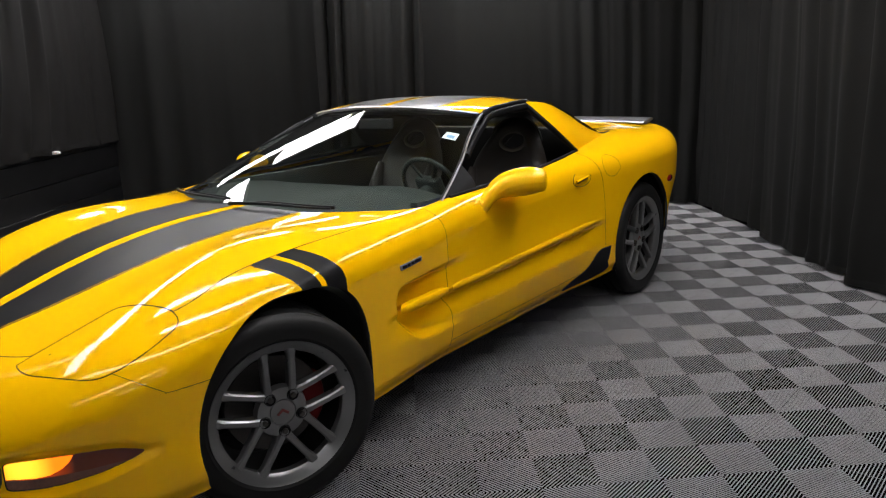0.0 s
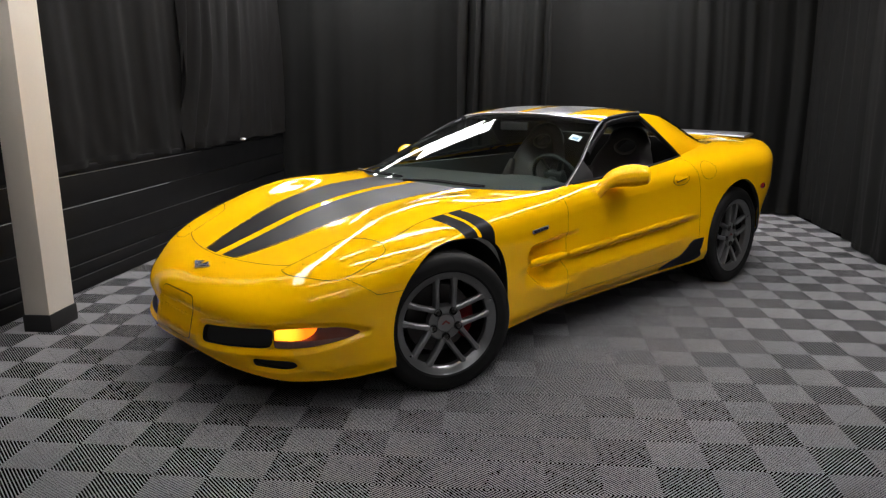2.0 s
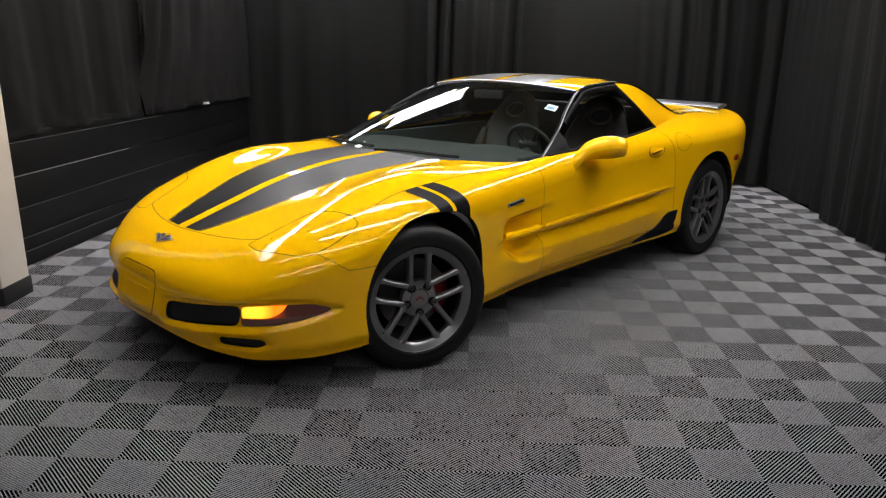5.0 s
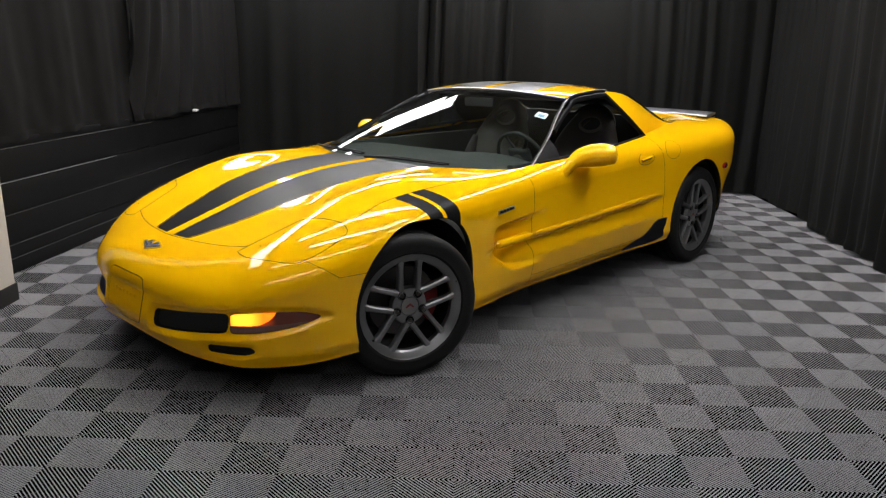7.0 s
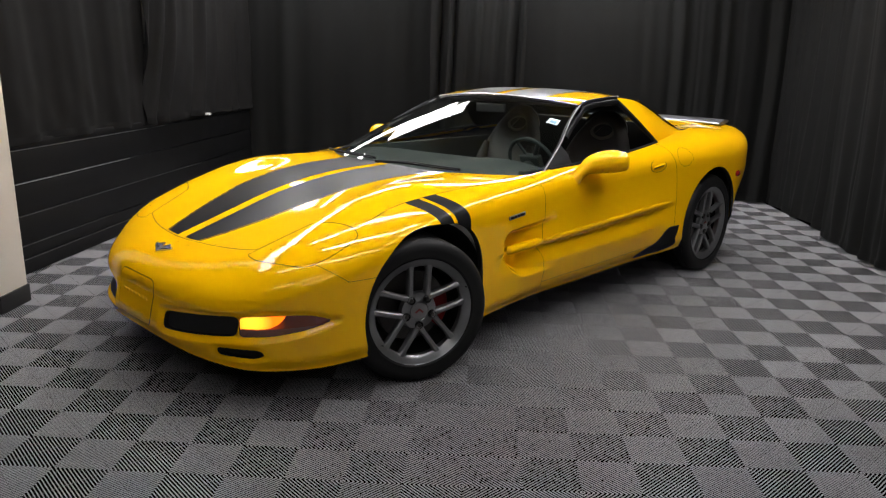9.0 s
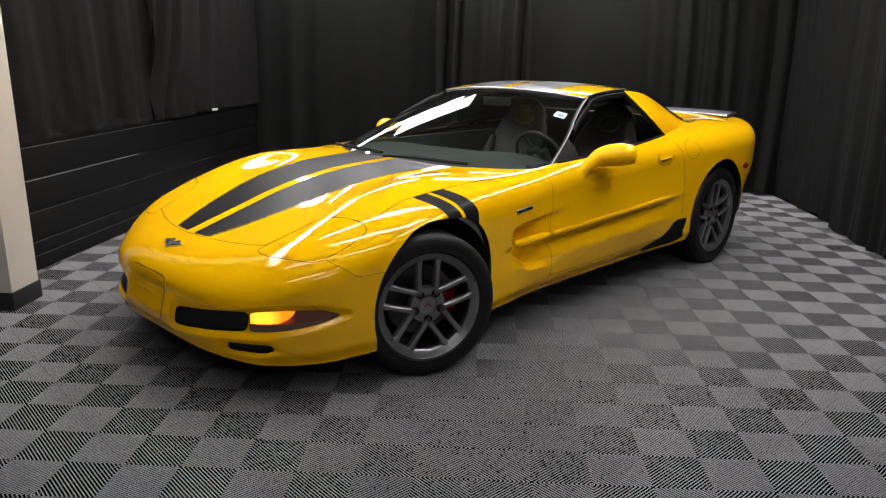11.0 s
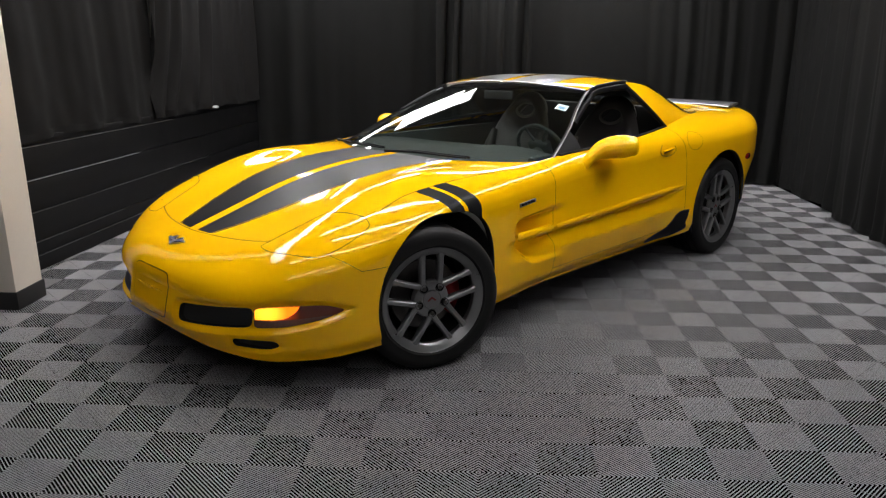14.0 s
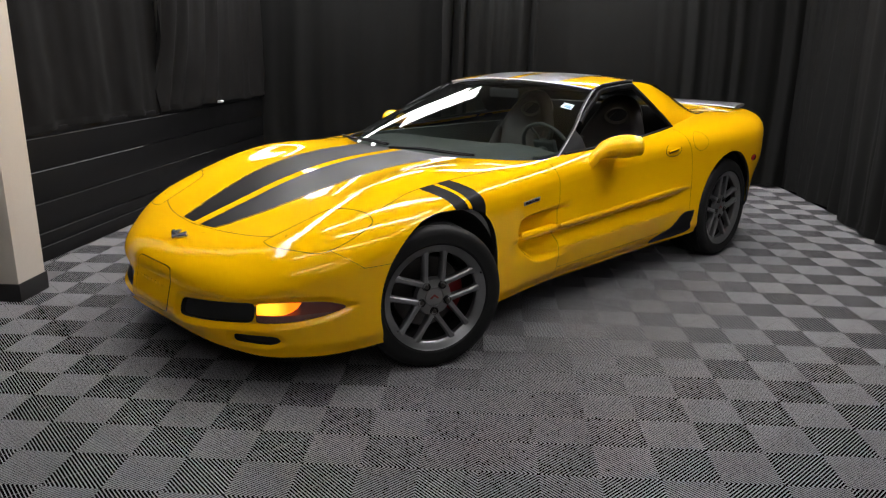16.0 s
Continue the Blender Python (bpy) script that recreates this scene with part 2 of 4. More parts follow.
def patch(f, nu, nv):
    """A grid of points f(u, v), u and v from 0 to 1: its vertices and faces."""
    verts = [f(i / nu, j / nv) for i in range(nu + 1) for j in range(nv + 1)]
    faces = [(i * (nv + 1) + j, (i + 1) * (nv + 1) + j, (i + 1) * (nv + 1) + j + 1, i * (nv + 1) + j + 1) for i in range(nu) for j in range(nv)]
    return np.array(verts, float), faces


def thicken(verts, faces, depth, toward):
    """Gives a sheet thickness: a second skin depth away, towards the point, and a rim."""
    verts = np.asarray(verts, float)
    n = vertex_normals(verts, faces)
    flip = np.sign(((np.asarray(toward) - verts) * n).sum(1))[:, None]
    inner = verts + n * np.where(flip == 0, 1, flip) * depth
    k = len(verts)
    count = {}
    for f in faces:
        for a, b in zip(f, f[1:] + f[:1]):
            e = (min(a, b), max(a, b))
            count.setdefault(e, []).append((a, b))
    out = list(faces) + [tuple(i + k for i in f[::-1]) for f in faces]
    out += [(b, a, a + k, b + k) for es in count.values() if len(es) == 1 for a, b in es]
    return np.vstack([verts, inner]), out


def vertex_normals(verts, faces):
    verts = np.asarray(verts, float)
    out = np.zeros_like(verts)
    by_size = {}
    for f in faces:
        by_size.setdefault(len(f), []).append(f)
    for size, group in by_size.items():
        ids = np.array(group)
        p = verts[ids]
        n = np.zeros((len(ids), 3))
        for i in range(1, size - 1):
            n += np.cross(p[:, i] - p[:, 0], p[:, i + 1] - p[:, 0])
        for i in range(size):
            np.add.at(out, ids[:, i], n)
    return out / np.maximum(np.linalg.norm(out, axis=1), 1e-12)[:, None]


# ---- room ----
LEFT, RIGHT, BACK, FRONT, HIGH, RAIL = -2.80, 2.90, 5.45, -6.2, 3.5, 2.75

tagged(part("floor", box_bm(-4.2, 3.4, FRONT, BACK + 0.9, -0.10, -0.0225), UNDER, None, shade=False), "floor under grey plastic floor tiles, near-black for the shade between their ribs", "floor", kind="structure")
floor = bpy.data.objects["floor"]
tagged(part("ceiling", box_bm(-4.2, 3.4, FRONT, BACK + 0.9, HIGH, HIGH + 0.1), CEILING, None, shade=False), "plain dark painted ceiling above the showroom bay", "ceiling", kind="structure")
tagged(part("wall_north", box_bm(-4.2, 3.4, BACK + 0.75, BACK + 0.9, 0, HIGH), WALL_TONE, None, shade=False), "unseen wall behind the rear drapes, toned grey brown for the windscreen's haze", "wall", kind="structure")
tagged(part("wall_east", box_bm(3.25, 3.4, FRONT, BACK + 0.75, 0, HIGH), BASE_BLACK, None, shade=False), "black wall behind the side drapes", "wall", kind="structure")
tagged(part("wall_west", box_bm(-4.2, -4.05, FRONT, BACK + 0.75, 0, HIGH), BASE_BLACK, None, shade=False), "dark wall far beyond the bay", "wall", kind="structure")
tagged(part("wall_south", box_bm(-4.05, 3.25, FRONT - 0.15, FRONT, 0, HIGH), BASE_BLACK, None, shade=False), "plain dark wall closing the bay", "wall", kind="structure")


def drape(a0, a1, low, folds, seed, label, depth=1.0, pinch=0.0, sweep=0.05, cloth=DRAPE):
    """A hanging cloth from one plan point to the other, with its hem at the height low. folds: to the metre;
    pinch: how narrow the valleys between the folds are; sweep: how far the folds wander towards the hem."""
    rng = np.random.default_rng(seed)
    a0, a1 = np.array(a0), np.array(a1)
    length = float(np.hypot(*(a1 - a0)))
    along = (a1 - a0) / length
    out = np.array((along[1], -along[0]))
    n = int(length / 0.012)
    a = np.linspace(0, length, n)
    ph = rng.uniform(0, 6.28, 10)
    warp = math.pi * folds * (a + 0.10 * np.sin(a * 2.1 + ph[0]) + 0.05 * np.sin(a * 5.3 + ph[1])) + ph[8]
    amp = np.maximum(0.005, 0.026 + 0.016 * np.sin(a * 2.3 + ph[2]) + 0.012 * np.sin(a * 6.1 + ph[3])) * depth
    wave = (1 - pinch) * np.sin(warp * 2.0) + pinch * (1 - 2 * (1 - np.abs(np.sin(warp))) ** 1.6)
    prof = amp * (wave + 0.28 * np.sin(warp * 3.1 + 1.3)) + 0.004 * np.sin(a * 41 + ph[4]) * depth
    rows, verts, faces = 23, [], []
    for k in range(rows):
        u = k / (rows - 1)
        drift = sweep * (np.sin(a * 1.3 + ph[6]) + 0.6) * (1 - u) ** 2.2 + 0.02 * math.sin(u * 5 + ph[9])
        crumple = 0.007 * (1 - u) ** 5 * np.sin(a * 23 + u * 30 + ph[3])
        d = np.interp(a + drift, a, prof) * (1.1 - 0.25 * u) + 0.010 * np.sin(a * 2.9 + u * 3.1 + ph[5]) + 0.006 * np.sin(a * 7.3 + u * 7 + ph[7]) * depth + crumple
        z = low + (RAIL - low) * u + (0.006 * np.sin(a * 3.3 + ph[1]) + 0.005 * np.sin(a * 9 + ph[2])) * (1 - u) ** 6
        for x, y, h in zip(a, d, z):
            p = a0 + along * x + out * y
            verts.append((*p, h))
    for k in range(rows - 1):
        for i in range(n - 1):
            faces.append((k * n + i, k * n + i + 1, (k + 1) * n + i + 1, (k + 1) * n + i))
    root = thing("drape", Matrix.Identity(4), label, "drape", "black drapes round the bay")
    base = np.array(verts[:n])
    hem = np.vstack([base + np.array((*(out * s), h)) for s, h in ((0.004, 0.0), (0.0055, 0.035), (0.003, 0.05))])
    hem_f = [(k * n + i, k * n + i + 1, (k + 1) * n + i + 1, (k + 1) * n + i) for k in range(2) for i in range(n - 1)]
    v, f = thicken(verts, faces, 0.003, tuple(np.array(verts).mean(0) - np.array((*(out * 50), 0))))
    mesh_object("cloth", v, f, cloth, root)
    v, f = thicken(hem, hem_f, 0.0015, tuple(np.array(verts).mean(0) - np.array((*(out * 50), 0))))
    mesh_object("hem", v, f, cloth, root)


def back_y(x):
    return 5.63 - 0.098 * x


def left_x(y):
    return -2.83 + 0.06 * (y - 2.05)


drape((-2.80, back_y(-2.80)), (-0.46, back_y(-0.46)), 0.015, 2.6, 3, "flat black cloth drape hung along the rear of the bay", 0.40)
drape((-0.52, back_y(-0.5) - 0.13), (0.46, back_y(0.4) - 0.13), 0.015, 5.2, 5, "black cloth drape gathered in deep folds", 2.6, 0.85, 0.01)
drape((0.42, back_y(0.4)), (1.72, back_y(1.72)), 0.015, 2.2, 8, "black cloth drape hung nearly flat along the rear of the bay", 0.35)
drape((1.62, back_y(1.62) - 0.04), (3.10, back_y(3.10) - 0.04), 0.015, 3.6, 9, "black cloth drape with loose folds at the rear corner", 1.3, 0.5, 0.02)
drape((3.03, 5.42), (2.99, 3.62), 0.012, 3.4, 11, "black cloth drape hung along the side of the bay", 1.3, 0.45)
drape((2.88, 3.77), (2.86, 0.9), 0.012, 3.0, 14, "black cloth drape with loose vertical folds", 1.3, 0.45)
drape((2.94, 1.0), (2.94, -3.2), 0.012, 3.0, 16, "black cloth drape closing the side beside the camera", 1.0, 0.3)
drape((left_x(1.30) + 0.02, 1.30), (left_x(3.62) + 0.02, 3.62), 0.822, 1.7, 21, "flat warm black cloth drape, darkened against strong light, hanging down to the low board wall", 0.45, 0.0, 0.12, WARM_DIM_DRAPE)
drape((left_x(3.55) + 0.035, 3.55), (left_x(6.05) + 0.035, 6.05), 0.826, 3.1, 23, "creased warm black cloth drape, darkened against strong light, above the low board wall", 0.95, 0.3, 0.20, WARM_DIM_DRAPE)
drape((-2.95, -2.6), (-2.93, 1.22), 0.012, 2.6, 25, "black cloth drape beside the cream pillar", 0.8)

# the low wall of black boards under the left drape
low_wall = thing("low_board_wall", pose(left_x(0), 0, 0, 0, 0, -3.434), "low black wall of horizontal painted boards", "wall")
part("core", box_bm(-0.16, -0.028, 1.30, 6.0, 0, 0.835), BOARD, low_wall, shade=False)
heights = [0.0, 0.10, 0.188, 0.378, 0.582, 0.79]
for z0, z1 in zip(heights, heights[1:]):
    part("board", box_bm(-0.0265, 0.0, 1.30, 6.0, z0 + 0.003, z1 - 0.003, 0.003), BOARD, low_wall)
part("top_cap", box_bm(-0.17, 0.012, 1.29, 6.0, 0.793, 0.846, 0.004), BOARD, low_wall)
# thin paler strips along the board seams, the upper two paler
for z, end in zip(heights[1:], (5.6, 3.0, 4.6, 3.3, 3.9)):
    part("worn_edge", box_bm(-0.006, 0.0016, 1.30, end, z - 0.0064, z - 0.0026), BOARD_EDGE if z > 0.5 else BOARD_FAINT, low_wall, "paler board edge", shade=False)
clip = thing("clip", pose(left_x(4.6) + 0.075, 4.62, 0.826), "small white clip on the low wall's top", "clip")
part("body", box_bm(-0.025, 0.025, -0.03, 0.03, 0, 0.022, 0.006), HOUSING, clip)

pillar = thing("pillar", pose(-2.60, 1.36, 0), "cream painted pillar with a black base", "pillar", kind="structure")
part("shaft", box_bm(-0.075, 0.075, -0.12, 0.12, 0.098, HIGH, 0.004), CREAM, pillar)
part("base_board", box_bm(-0.083, 0.083, -0.128, 0.128, 0, 0.10, 0.003), BASE_BLACK, pillar, "black rubber base")

# ---- the car: x ahead of the front axle, y to its left, z up ----
CAR = pose(-0.85, 1.23, 0, 0, 0, 228.25)
car = thing("car", CAR, "yellow two-door sports coupe with black racing stripes, front wheels turned", "car")

crest = curve((0.9, 0.556), (0.82, 0.562), (0.738, 0.575), (0.646, 0.602), (0.421, 0.671), (0.208, 0.735), (-0.03, 0.785), (-0.217, 0.807), (-0.5, 0.82),
              (-0.75, 0.834), (-1.0, 0.86), (-1.5, 0.885), (-2.0, 0.915), (-2.7, 0.94), (-3.2, 0.95), (-3.55, 0.955), (-3.7, 0.945))
fender = curve((0.7, 0.0), (0.5, 0.020), (0.26, 0.036), (0.05, 0.046), (-0.1, 0.046), (-0.3, 0.03), (-0.6, 0.01), (-0.9, 0.0), (-1.9, 0.0), (-2.3, 0.012), (-2.7, 0.018), (-3.3, 0.0))
crown = curve((0.9, 0.10), (0.6, 0.062), (0.25, 0.052), (0.0, 0.042), (-0.5, 0.03), (-1.5, 0.03), (-3.0, 0.035), (-3.7, 0.04))
half = curve((0.1, 0.885), (-0.05, 0.893), (-0.4, 0.887), (-0.8, 0.885), (-1.4, 0.892), (-2.0, 0.902), (-2.4, 0.925), (-2.65, 0.934), (-2.9, 0.93))
roll_w = curve((0.885, 0.26), (0.6, 0.20), (0.3, 0.17), (0.0, 0.20), (-0.4, 0.19), (-0.9, 0.13), (-1.5, 0.12), (-2.2, 0.18), (-2.65, 0.24), (-3.2, 0.20), (-3.68, 0.07))
roll_h = curve((0.885, 0.145), (0.6, 0.12), (0.3, 0.105), (0.0, 0.11), (-0.4, 0.12), (-0.9, 0.11), (-1.5, 0.11), (-2.2, 0.13), (-2.65, 0.15), (-3.2, 0.14), (-3.68, 0.07))
sill = curve((0.895, 0.228), (0.86, 0.205), (0.767, 0.170), (0.6, 0.163), (0.3, 0.175), (-0.4, 0.182), (-0.8, 0.19), (-1.5, 0.198), (-2.1, 0.21), (-2.6, 0.26), (-3.2, 0.28), (-3.7, 0.30))
crease = curve((-0.5, 0.486), (-0.8, 0.494), (-1.36, 0.514), (-2.1, 0.544))
belt_y = curve((-0.9, 0.772), (-1.0, 0.785), (-1.3, 0.800), (-1.8, 0.785), (-2.1, 0.755), (-2.4, 0.70), (-2.76, 0.63))


def screen_base(y):
    return -0.530 - 0.345 * (np.abs(y) / 0.80) ** 4


def deck(x, y):
    return crest(x) + fender(x) * np.exp(-((np.abs(y) - 0.62) / 0.16) ** 2) - crown(x) * (y / 0.9) ** 2


def rolled(x, d):
    w, h = roll_w(x), roll_h(x)
    u = np.clip(1 - d / w, 0, 1)
    p = 2.5 - 0.42 * smooth(0.3, 0.8, x)
    return h * (1 - (1 - u**p) ** (1 / p))


def tuck(x, z):
    """How far the flank lies inside its outline at a height."""
    t = 0.026 * smooth(0.09, 0.0, z - sill(x)) ** 2
    t = t + (0.034 * smooth(0.27, 0.47, z) - 0.016) * smooth(0.76, 0.885, x)
    t = t + 0.075 * smooth(0.68, 0.30, z) * smooth(-2.92, -3.25, x)
    door = smooth(-0.44, -0.56, x) * smooth(-2.25, -1.85, x)
    c = crease(x)
    ridge = c - 0.118 - 0.012 * smooth(-0.9, -2.0, x)
    u = np.clip((c + 0.004 - z) / (c + 0.004 - ridge), 0, 1.3)
    t = t + 0.024 * door * smooth(0.0, 0.30, u) * (1 - smooth(0.15, 1.1, u))
    t = t + 0.020 * smooth(-0.28, -0.85, x) * smooth(-2.3, -1.85, x) * np.clip((ridge - z) / 0.12, 0, 1.5) ** 1.5
    t = t + 0.006 * door * smooth(c, c + 0.10, z) * smooth(0.80, 0.66, z)
    t = t + 0.056 * smooth(0.004, -0.030, scoop_shape(x, z)) * smooth(-0.97, -0.57, x)
    return t


def outline(count):
    """The half outline of the body seen from above, nose to tail, at even steps."""
    p = []
    for a in np.linspace(0, math.pi / 2, 260):
        p.append((0.1 + 0.790 * math.cos(a) ** (2 / 2.4), 0.885 * math.sin(a) ** (2 / 2.6)))
    for x in np.linspace(0.1, -2.9, 400)[1:]:
        p.append((x, float(half(x))))
    for a in np.linspace(0, math.pi / 2, 260)[1:]:
        p.append((-2.9 - 0.78 * math.sin(a) ** (2 / 2.4), 0.93 * math.cos(a) ** (2 / 2.6)))
    p = np.array(p)
    s = np.r_[0, np.cumsum(np.hypot(*np.diff(p, axis=0).T))]
    dense = 1 + 2.5 * np.exp(-((p[:, 0] + 0.56) / 0.10) ** 2) * (p[:, 1] > 0.5)
    s = np.r_[0, np.cumsum(np.hypot(*np.diff(p, axis=0).T) * dense[1:])]
    at = np.linspace(0, s[-1], count)
    return np.c_[np.interp(at, s, p[:, 0]), np.interp(at, s, p[:, 1])]


def flank(x, z, out=0.0):
    return (x, float(half(x) - tuck(x, z)) + out, z)


def soft_polygon(corners, sharp):
    """An outline with rounded corners: below zero inside. Corners run counter-clockwise."""
    planes = []
    for (x0, y0), (x1, y1) in zip(corners, corners[1:] + corners[:1]):
        l = math.hypot(x1 - x0, y1 - y0)
        planes.append(((y1 - y0) / l, -(x1 - x0) / l, x0, y0))

    def f(x, y):
        s = sum(np.exp(np.clip(sharp * ((x - px) * nx + (y - py) * ny), -60, 60)) for nx, ny, px, py in planes)
        return np.log(s) / sharp
    return f


scoop_shape = soft_polygon([(-0.525, 0.455), (-0.508, 0.53), (-0.545, 0.580), (-0.98, 0.626), (-0.98, 0.335), (-0.66, 0.335), (-0.588, 0.375)], 90)
intake_shape = soft_polygon([(0.235, 0.283), (0.59, 0.308), (0.602, 0.392), (0.24, 0.358)], 95)
turn_shape = soft_polygon([(0.600, 0.308), (0.70, 0.312), (0.785, 0.338), (0.822, 0.368), (0.79, 0.396), (0.70, 0.402), (0.600, 0.388)], 190)
duct_shape = soft_polygon([(0.515, 0.224), (0.65, 0.218), (0.682, 0.236), (0.670, 0.254), (0.515, 0.256)], 190)

COLS, SIDE, TOP = 540, 116, 44
rim = outline(COLS)
rim[0, 1] = rim[-1, 1] = 0.0
bx, by = rim[:, 0], rim[:, 1]
sx = np.where(bx > 0.1, 0.1 + (bx - 0.1) * 0.5, np.where(bx < -2.9, -2.9 + (bx + 2.9) * 0.5, bx))
way = np.c_[sx - bx, -by]
reach = np.hypot(*way.T)
way /= reach[:, None]
rows = []
z_edge = deck(bx, by) - roll_h(bx)
for k in range(SIDE):
    u = k / SIDE
    z = sill(bx) + (z_edge - sill(bx)) * u
    t = tuck(bx, z)
    near = np.minimum(np.minimum(intake_shape(by, z), turn_shape(by, z)), duct_shape(by, z) + 0.006)
    t = t + 0.016 * smooth(0.030, 0.003, near) * (bx > 0.42)
    rows.append(np.c_[bx + way[:, 0] * t, by + way[:, 1] * t, z])
t_top = tuck(bx, z_edge)
for k in range(TOP + 1):
    d = reach * (k / TOP) ** 1.7
    x, y = bx + way[:, 0] * d, by + way[:, 1] * d
    z = deck(x, y) - rolled(bx, d)
    rows.append(np.c_[x + way[:, 0] * t_top * (1 - k / TOP) ** 4, y + way[:, 1] * t_top * (1 - k / TOP) ** 4, z])
grid = np.array(rows)
skin_v = [tuple(p) for p in grid.reshape(-1, 3)]
nr = len(rows)
skin_f = [(k * COLS + i, k * COLS + i + 1, (k + 1) * COLS + i + 1, (k + 1) * COLS + i) for k in range(nr - 1) for i in range(COLS - 1)]
skin_v = np.array(skin_v)
skin_v[np.abs(skin_v[:, 1]) < 1e-6, 1] = 0


def cut(verts, faces, f, mask):
    """Splits the faces that the curve f = 0 crosses, where mask holds."""
    val = f(verts[:, 0], verts[:, 1], verts[:, 2])
    val = np.where(np.abs(val) < 1e-7, 1e-7, val).tolist()
    extra, made, out = [], {}, []
    for face in faces:
        v = [val[i] for i in face]
        if min(v) > 0 or max(v) < 0:
            out.append(face)
            continue
        if not mask(*verts[list(face)].mean(0)):
            out.append(face)
            continue
        plus, minus = [], []
        for a, b in zip(face, face[1:] + face[:1]):
            (plus if val[a] > 0 else minus).append(a)
            if val[a] * val[b] < 0:
                e = (min(a, b), max(a, b))
                if e not in made:
                    u = val[e[0]] / (val[e[0]] - val[e[1]])
                    made[e] = len(verts) + len(extra)
                    extra.append(verts[e[0]] + u * (verts[e[1]] - verts[e[0]]))
                plus.append(made[e]), minus.append(made[e])
        out += [tuple(p) for p in (plus, minus) if len(p) > 2]
    return (np.vstack([verts, np.array(extra)]) if extra else verts), out


def arch_front(x, y, z):
    """The front wheel opening: round ahead of the hub, squarer behind it."""
    ahead, up, k = np.asarray(x, float) + 0.03, np.abs(np.asarray(z, float) - 0.325), 3.0
    fore = np.hypot(ahead / 0.352, up / 0.366) - 1
    aft = ((np.abs(ahead) / 0.338) ** k + (up / 0.366) ** k) ** (1 / k) - 1
    return 0.36 * np.where(ahead > 0, fore, aft)



arch_rear = lambda x, y, z: np.hypot((x + 2.654) * np.where(np.asarray(x) < -2.654, 1.10, 1.0), z - 0.335) - 0.385
lamp_shape = soft_polygon([(0.620, 0.478), (0.627, 0.552), (0.570, 0.692), (0.526, 0.750), (0.460, 0.782), (0.362, 0.798), (0.285, 0.790), (0.268, 0.742), (0.294, 0.655), (0.345, 0.548)], 120)
lamp = lambda x, y, z: lamp_shape(x, y)
hood_front = lambda x, y, z: x - (0.672 - 0.40 * y * y)
hood_edge = curve((0.7, 0.45), (0.6, 0.50), (0.45, 0.66), (0.25, 0.745), (0.07, 0.742), (-0.1, 0.756), (-0.4, 0.757), (-0.7, 0.742), (-1.0, 0.74))
hood_side = lambda x, y, z: y - hood_edge(x)
bumper_a = lambda x, y, z: x - (0.39 + (z - 0.52) * 1.375)
bumper_b = lambda x, y, z: z - 0.52
door_front_x = curve((0.30, -0.848), (0.42, -0.845), (0.455, -0.823), (0.49, -0.833), (0.55, -0.836), (0.70, -0.832), (0.85, -0.805))
door_rear_x = curve((0.25, -2.16), (0.55, -2.158), (0.70, -2.14), (0.9, -2.07))
door_low = curve((-0.8, 0.272), (-1.5, 0.278), (-2.2, 0.29))
door_f = lambda x, y, z: x - door_front_x(z)
door_r = lambda x, y, z: x - door_rear_x(z)
door_b = lambda x, y, z: z - door_low(x)
screen_cut = lambda x, y, z: x - screen_base(y)
belt_cut = lambda x, y, z: y - belt_y(x)
stern_cut = lambda x, y, z: x + 2.74
fuel = lambda x, y, z: np.hypot((x + 2.235) / 0.085, (z - 0.815) / 0.055) - 1
plate_shape = soft_polygon([(-0.160, 0.268), (0.160, 0.268), (0.165, 0.466), (-0.165, 0.466)], 60)
plate = lambda x, y, z: plate_shape(y, z)
intake = lambda x, y, z: intake_shape(y, z)
turn = lambda x, y, z: turn_shape(y, z)
lit_shape = soft_polygon([(0.590, 0.338), (0.690, 0.341), (0.722, 0.366), (0.738, 0.41), (0.590, 0.41)], 220)
lit_edge = lambda x, y, z: lit_shape(y, z)
lens_low = lambda x, y, z: z - (0.338 + 0.10 * np.maximum(0, y - 0.66))
low_duct = lambda x, y, z: duct_shape(y, z)
duct_back = curve((0.222, -1.93), (0.230, -2.04), (0.240, -2.11), (0.31, -2.185), (0.385, -2.215))
duct_fore = curve((0.222, -1.80), (0.245, -1.80), (0.27, -1.87), (0.29, -1.955), (0.33, -2.03), (0.372, -2.085), (0.385, -2.12))
rear_scoop = lambda x, y, z: np.maximum(np.maximum(x - duct_fore(z), duct_back(z) - x), np.maximum(0.226 - z, z - 0.383))
stripe_out = curve((0.68, 0.130), (0.655, 0.147), (0.63, 0.162), (0.60, 0.177), (0.55, 0.199), (0.40, 0.255), (0.17, 0.315), (-0.1, 0.345), (-0.4, 0.36), (-0.9, 0.37))
stripe_a = lambda x, y, z: y - 0.034
stripe_b = lambda x, y, z: y - (stripe_out(x) - 0.013)
pin_a = lambda x, y, z: y - (stripe_out(x) - 0.004)
pin_b = lambda x, y, z: y - (stripe_out(x) + 0.001)
stripe_tip = lambda x, y, z: x - (0.661 - 0.40 * y * y)
hash_u = lambda y: np.clip((y - 0.757) / 0.133, 0, 1.25)
hash_end = lambda x, y, z: y - 0.742
hash_lines = [lambda x, y, z, p=p, q=q: -x - (p + (q - p) * hash_u(y)) for p, q in ((0.002, 0.090), (0.073, 0.162), (0.096, 0.186), (0.170, 0.272))]

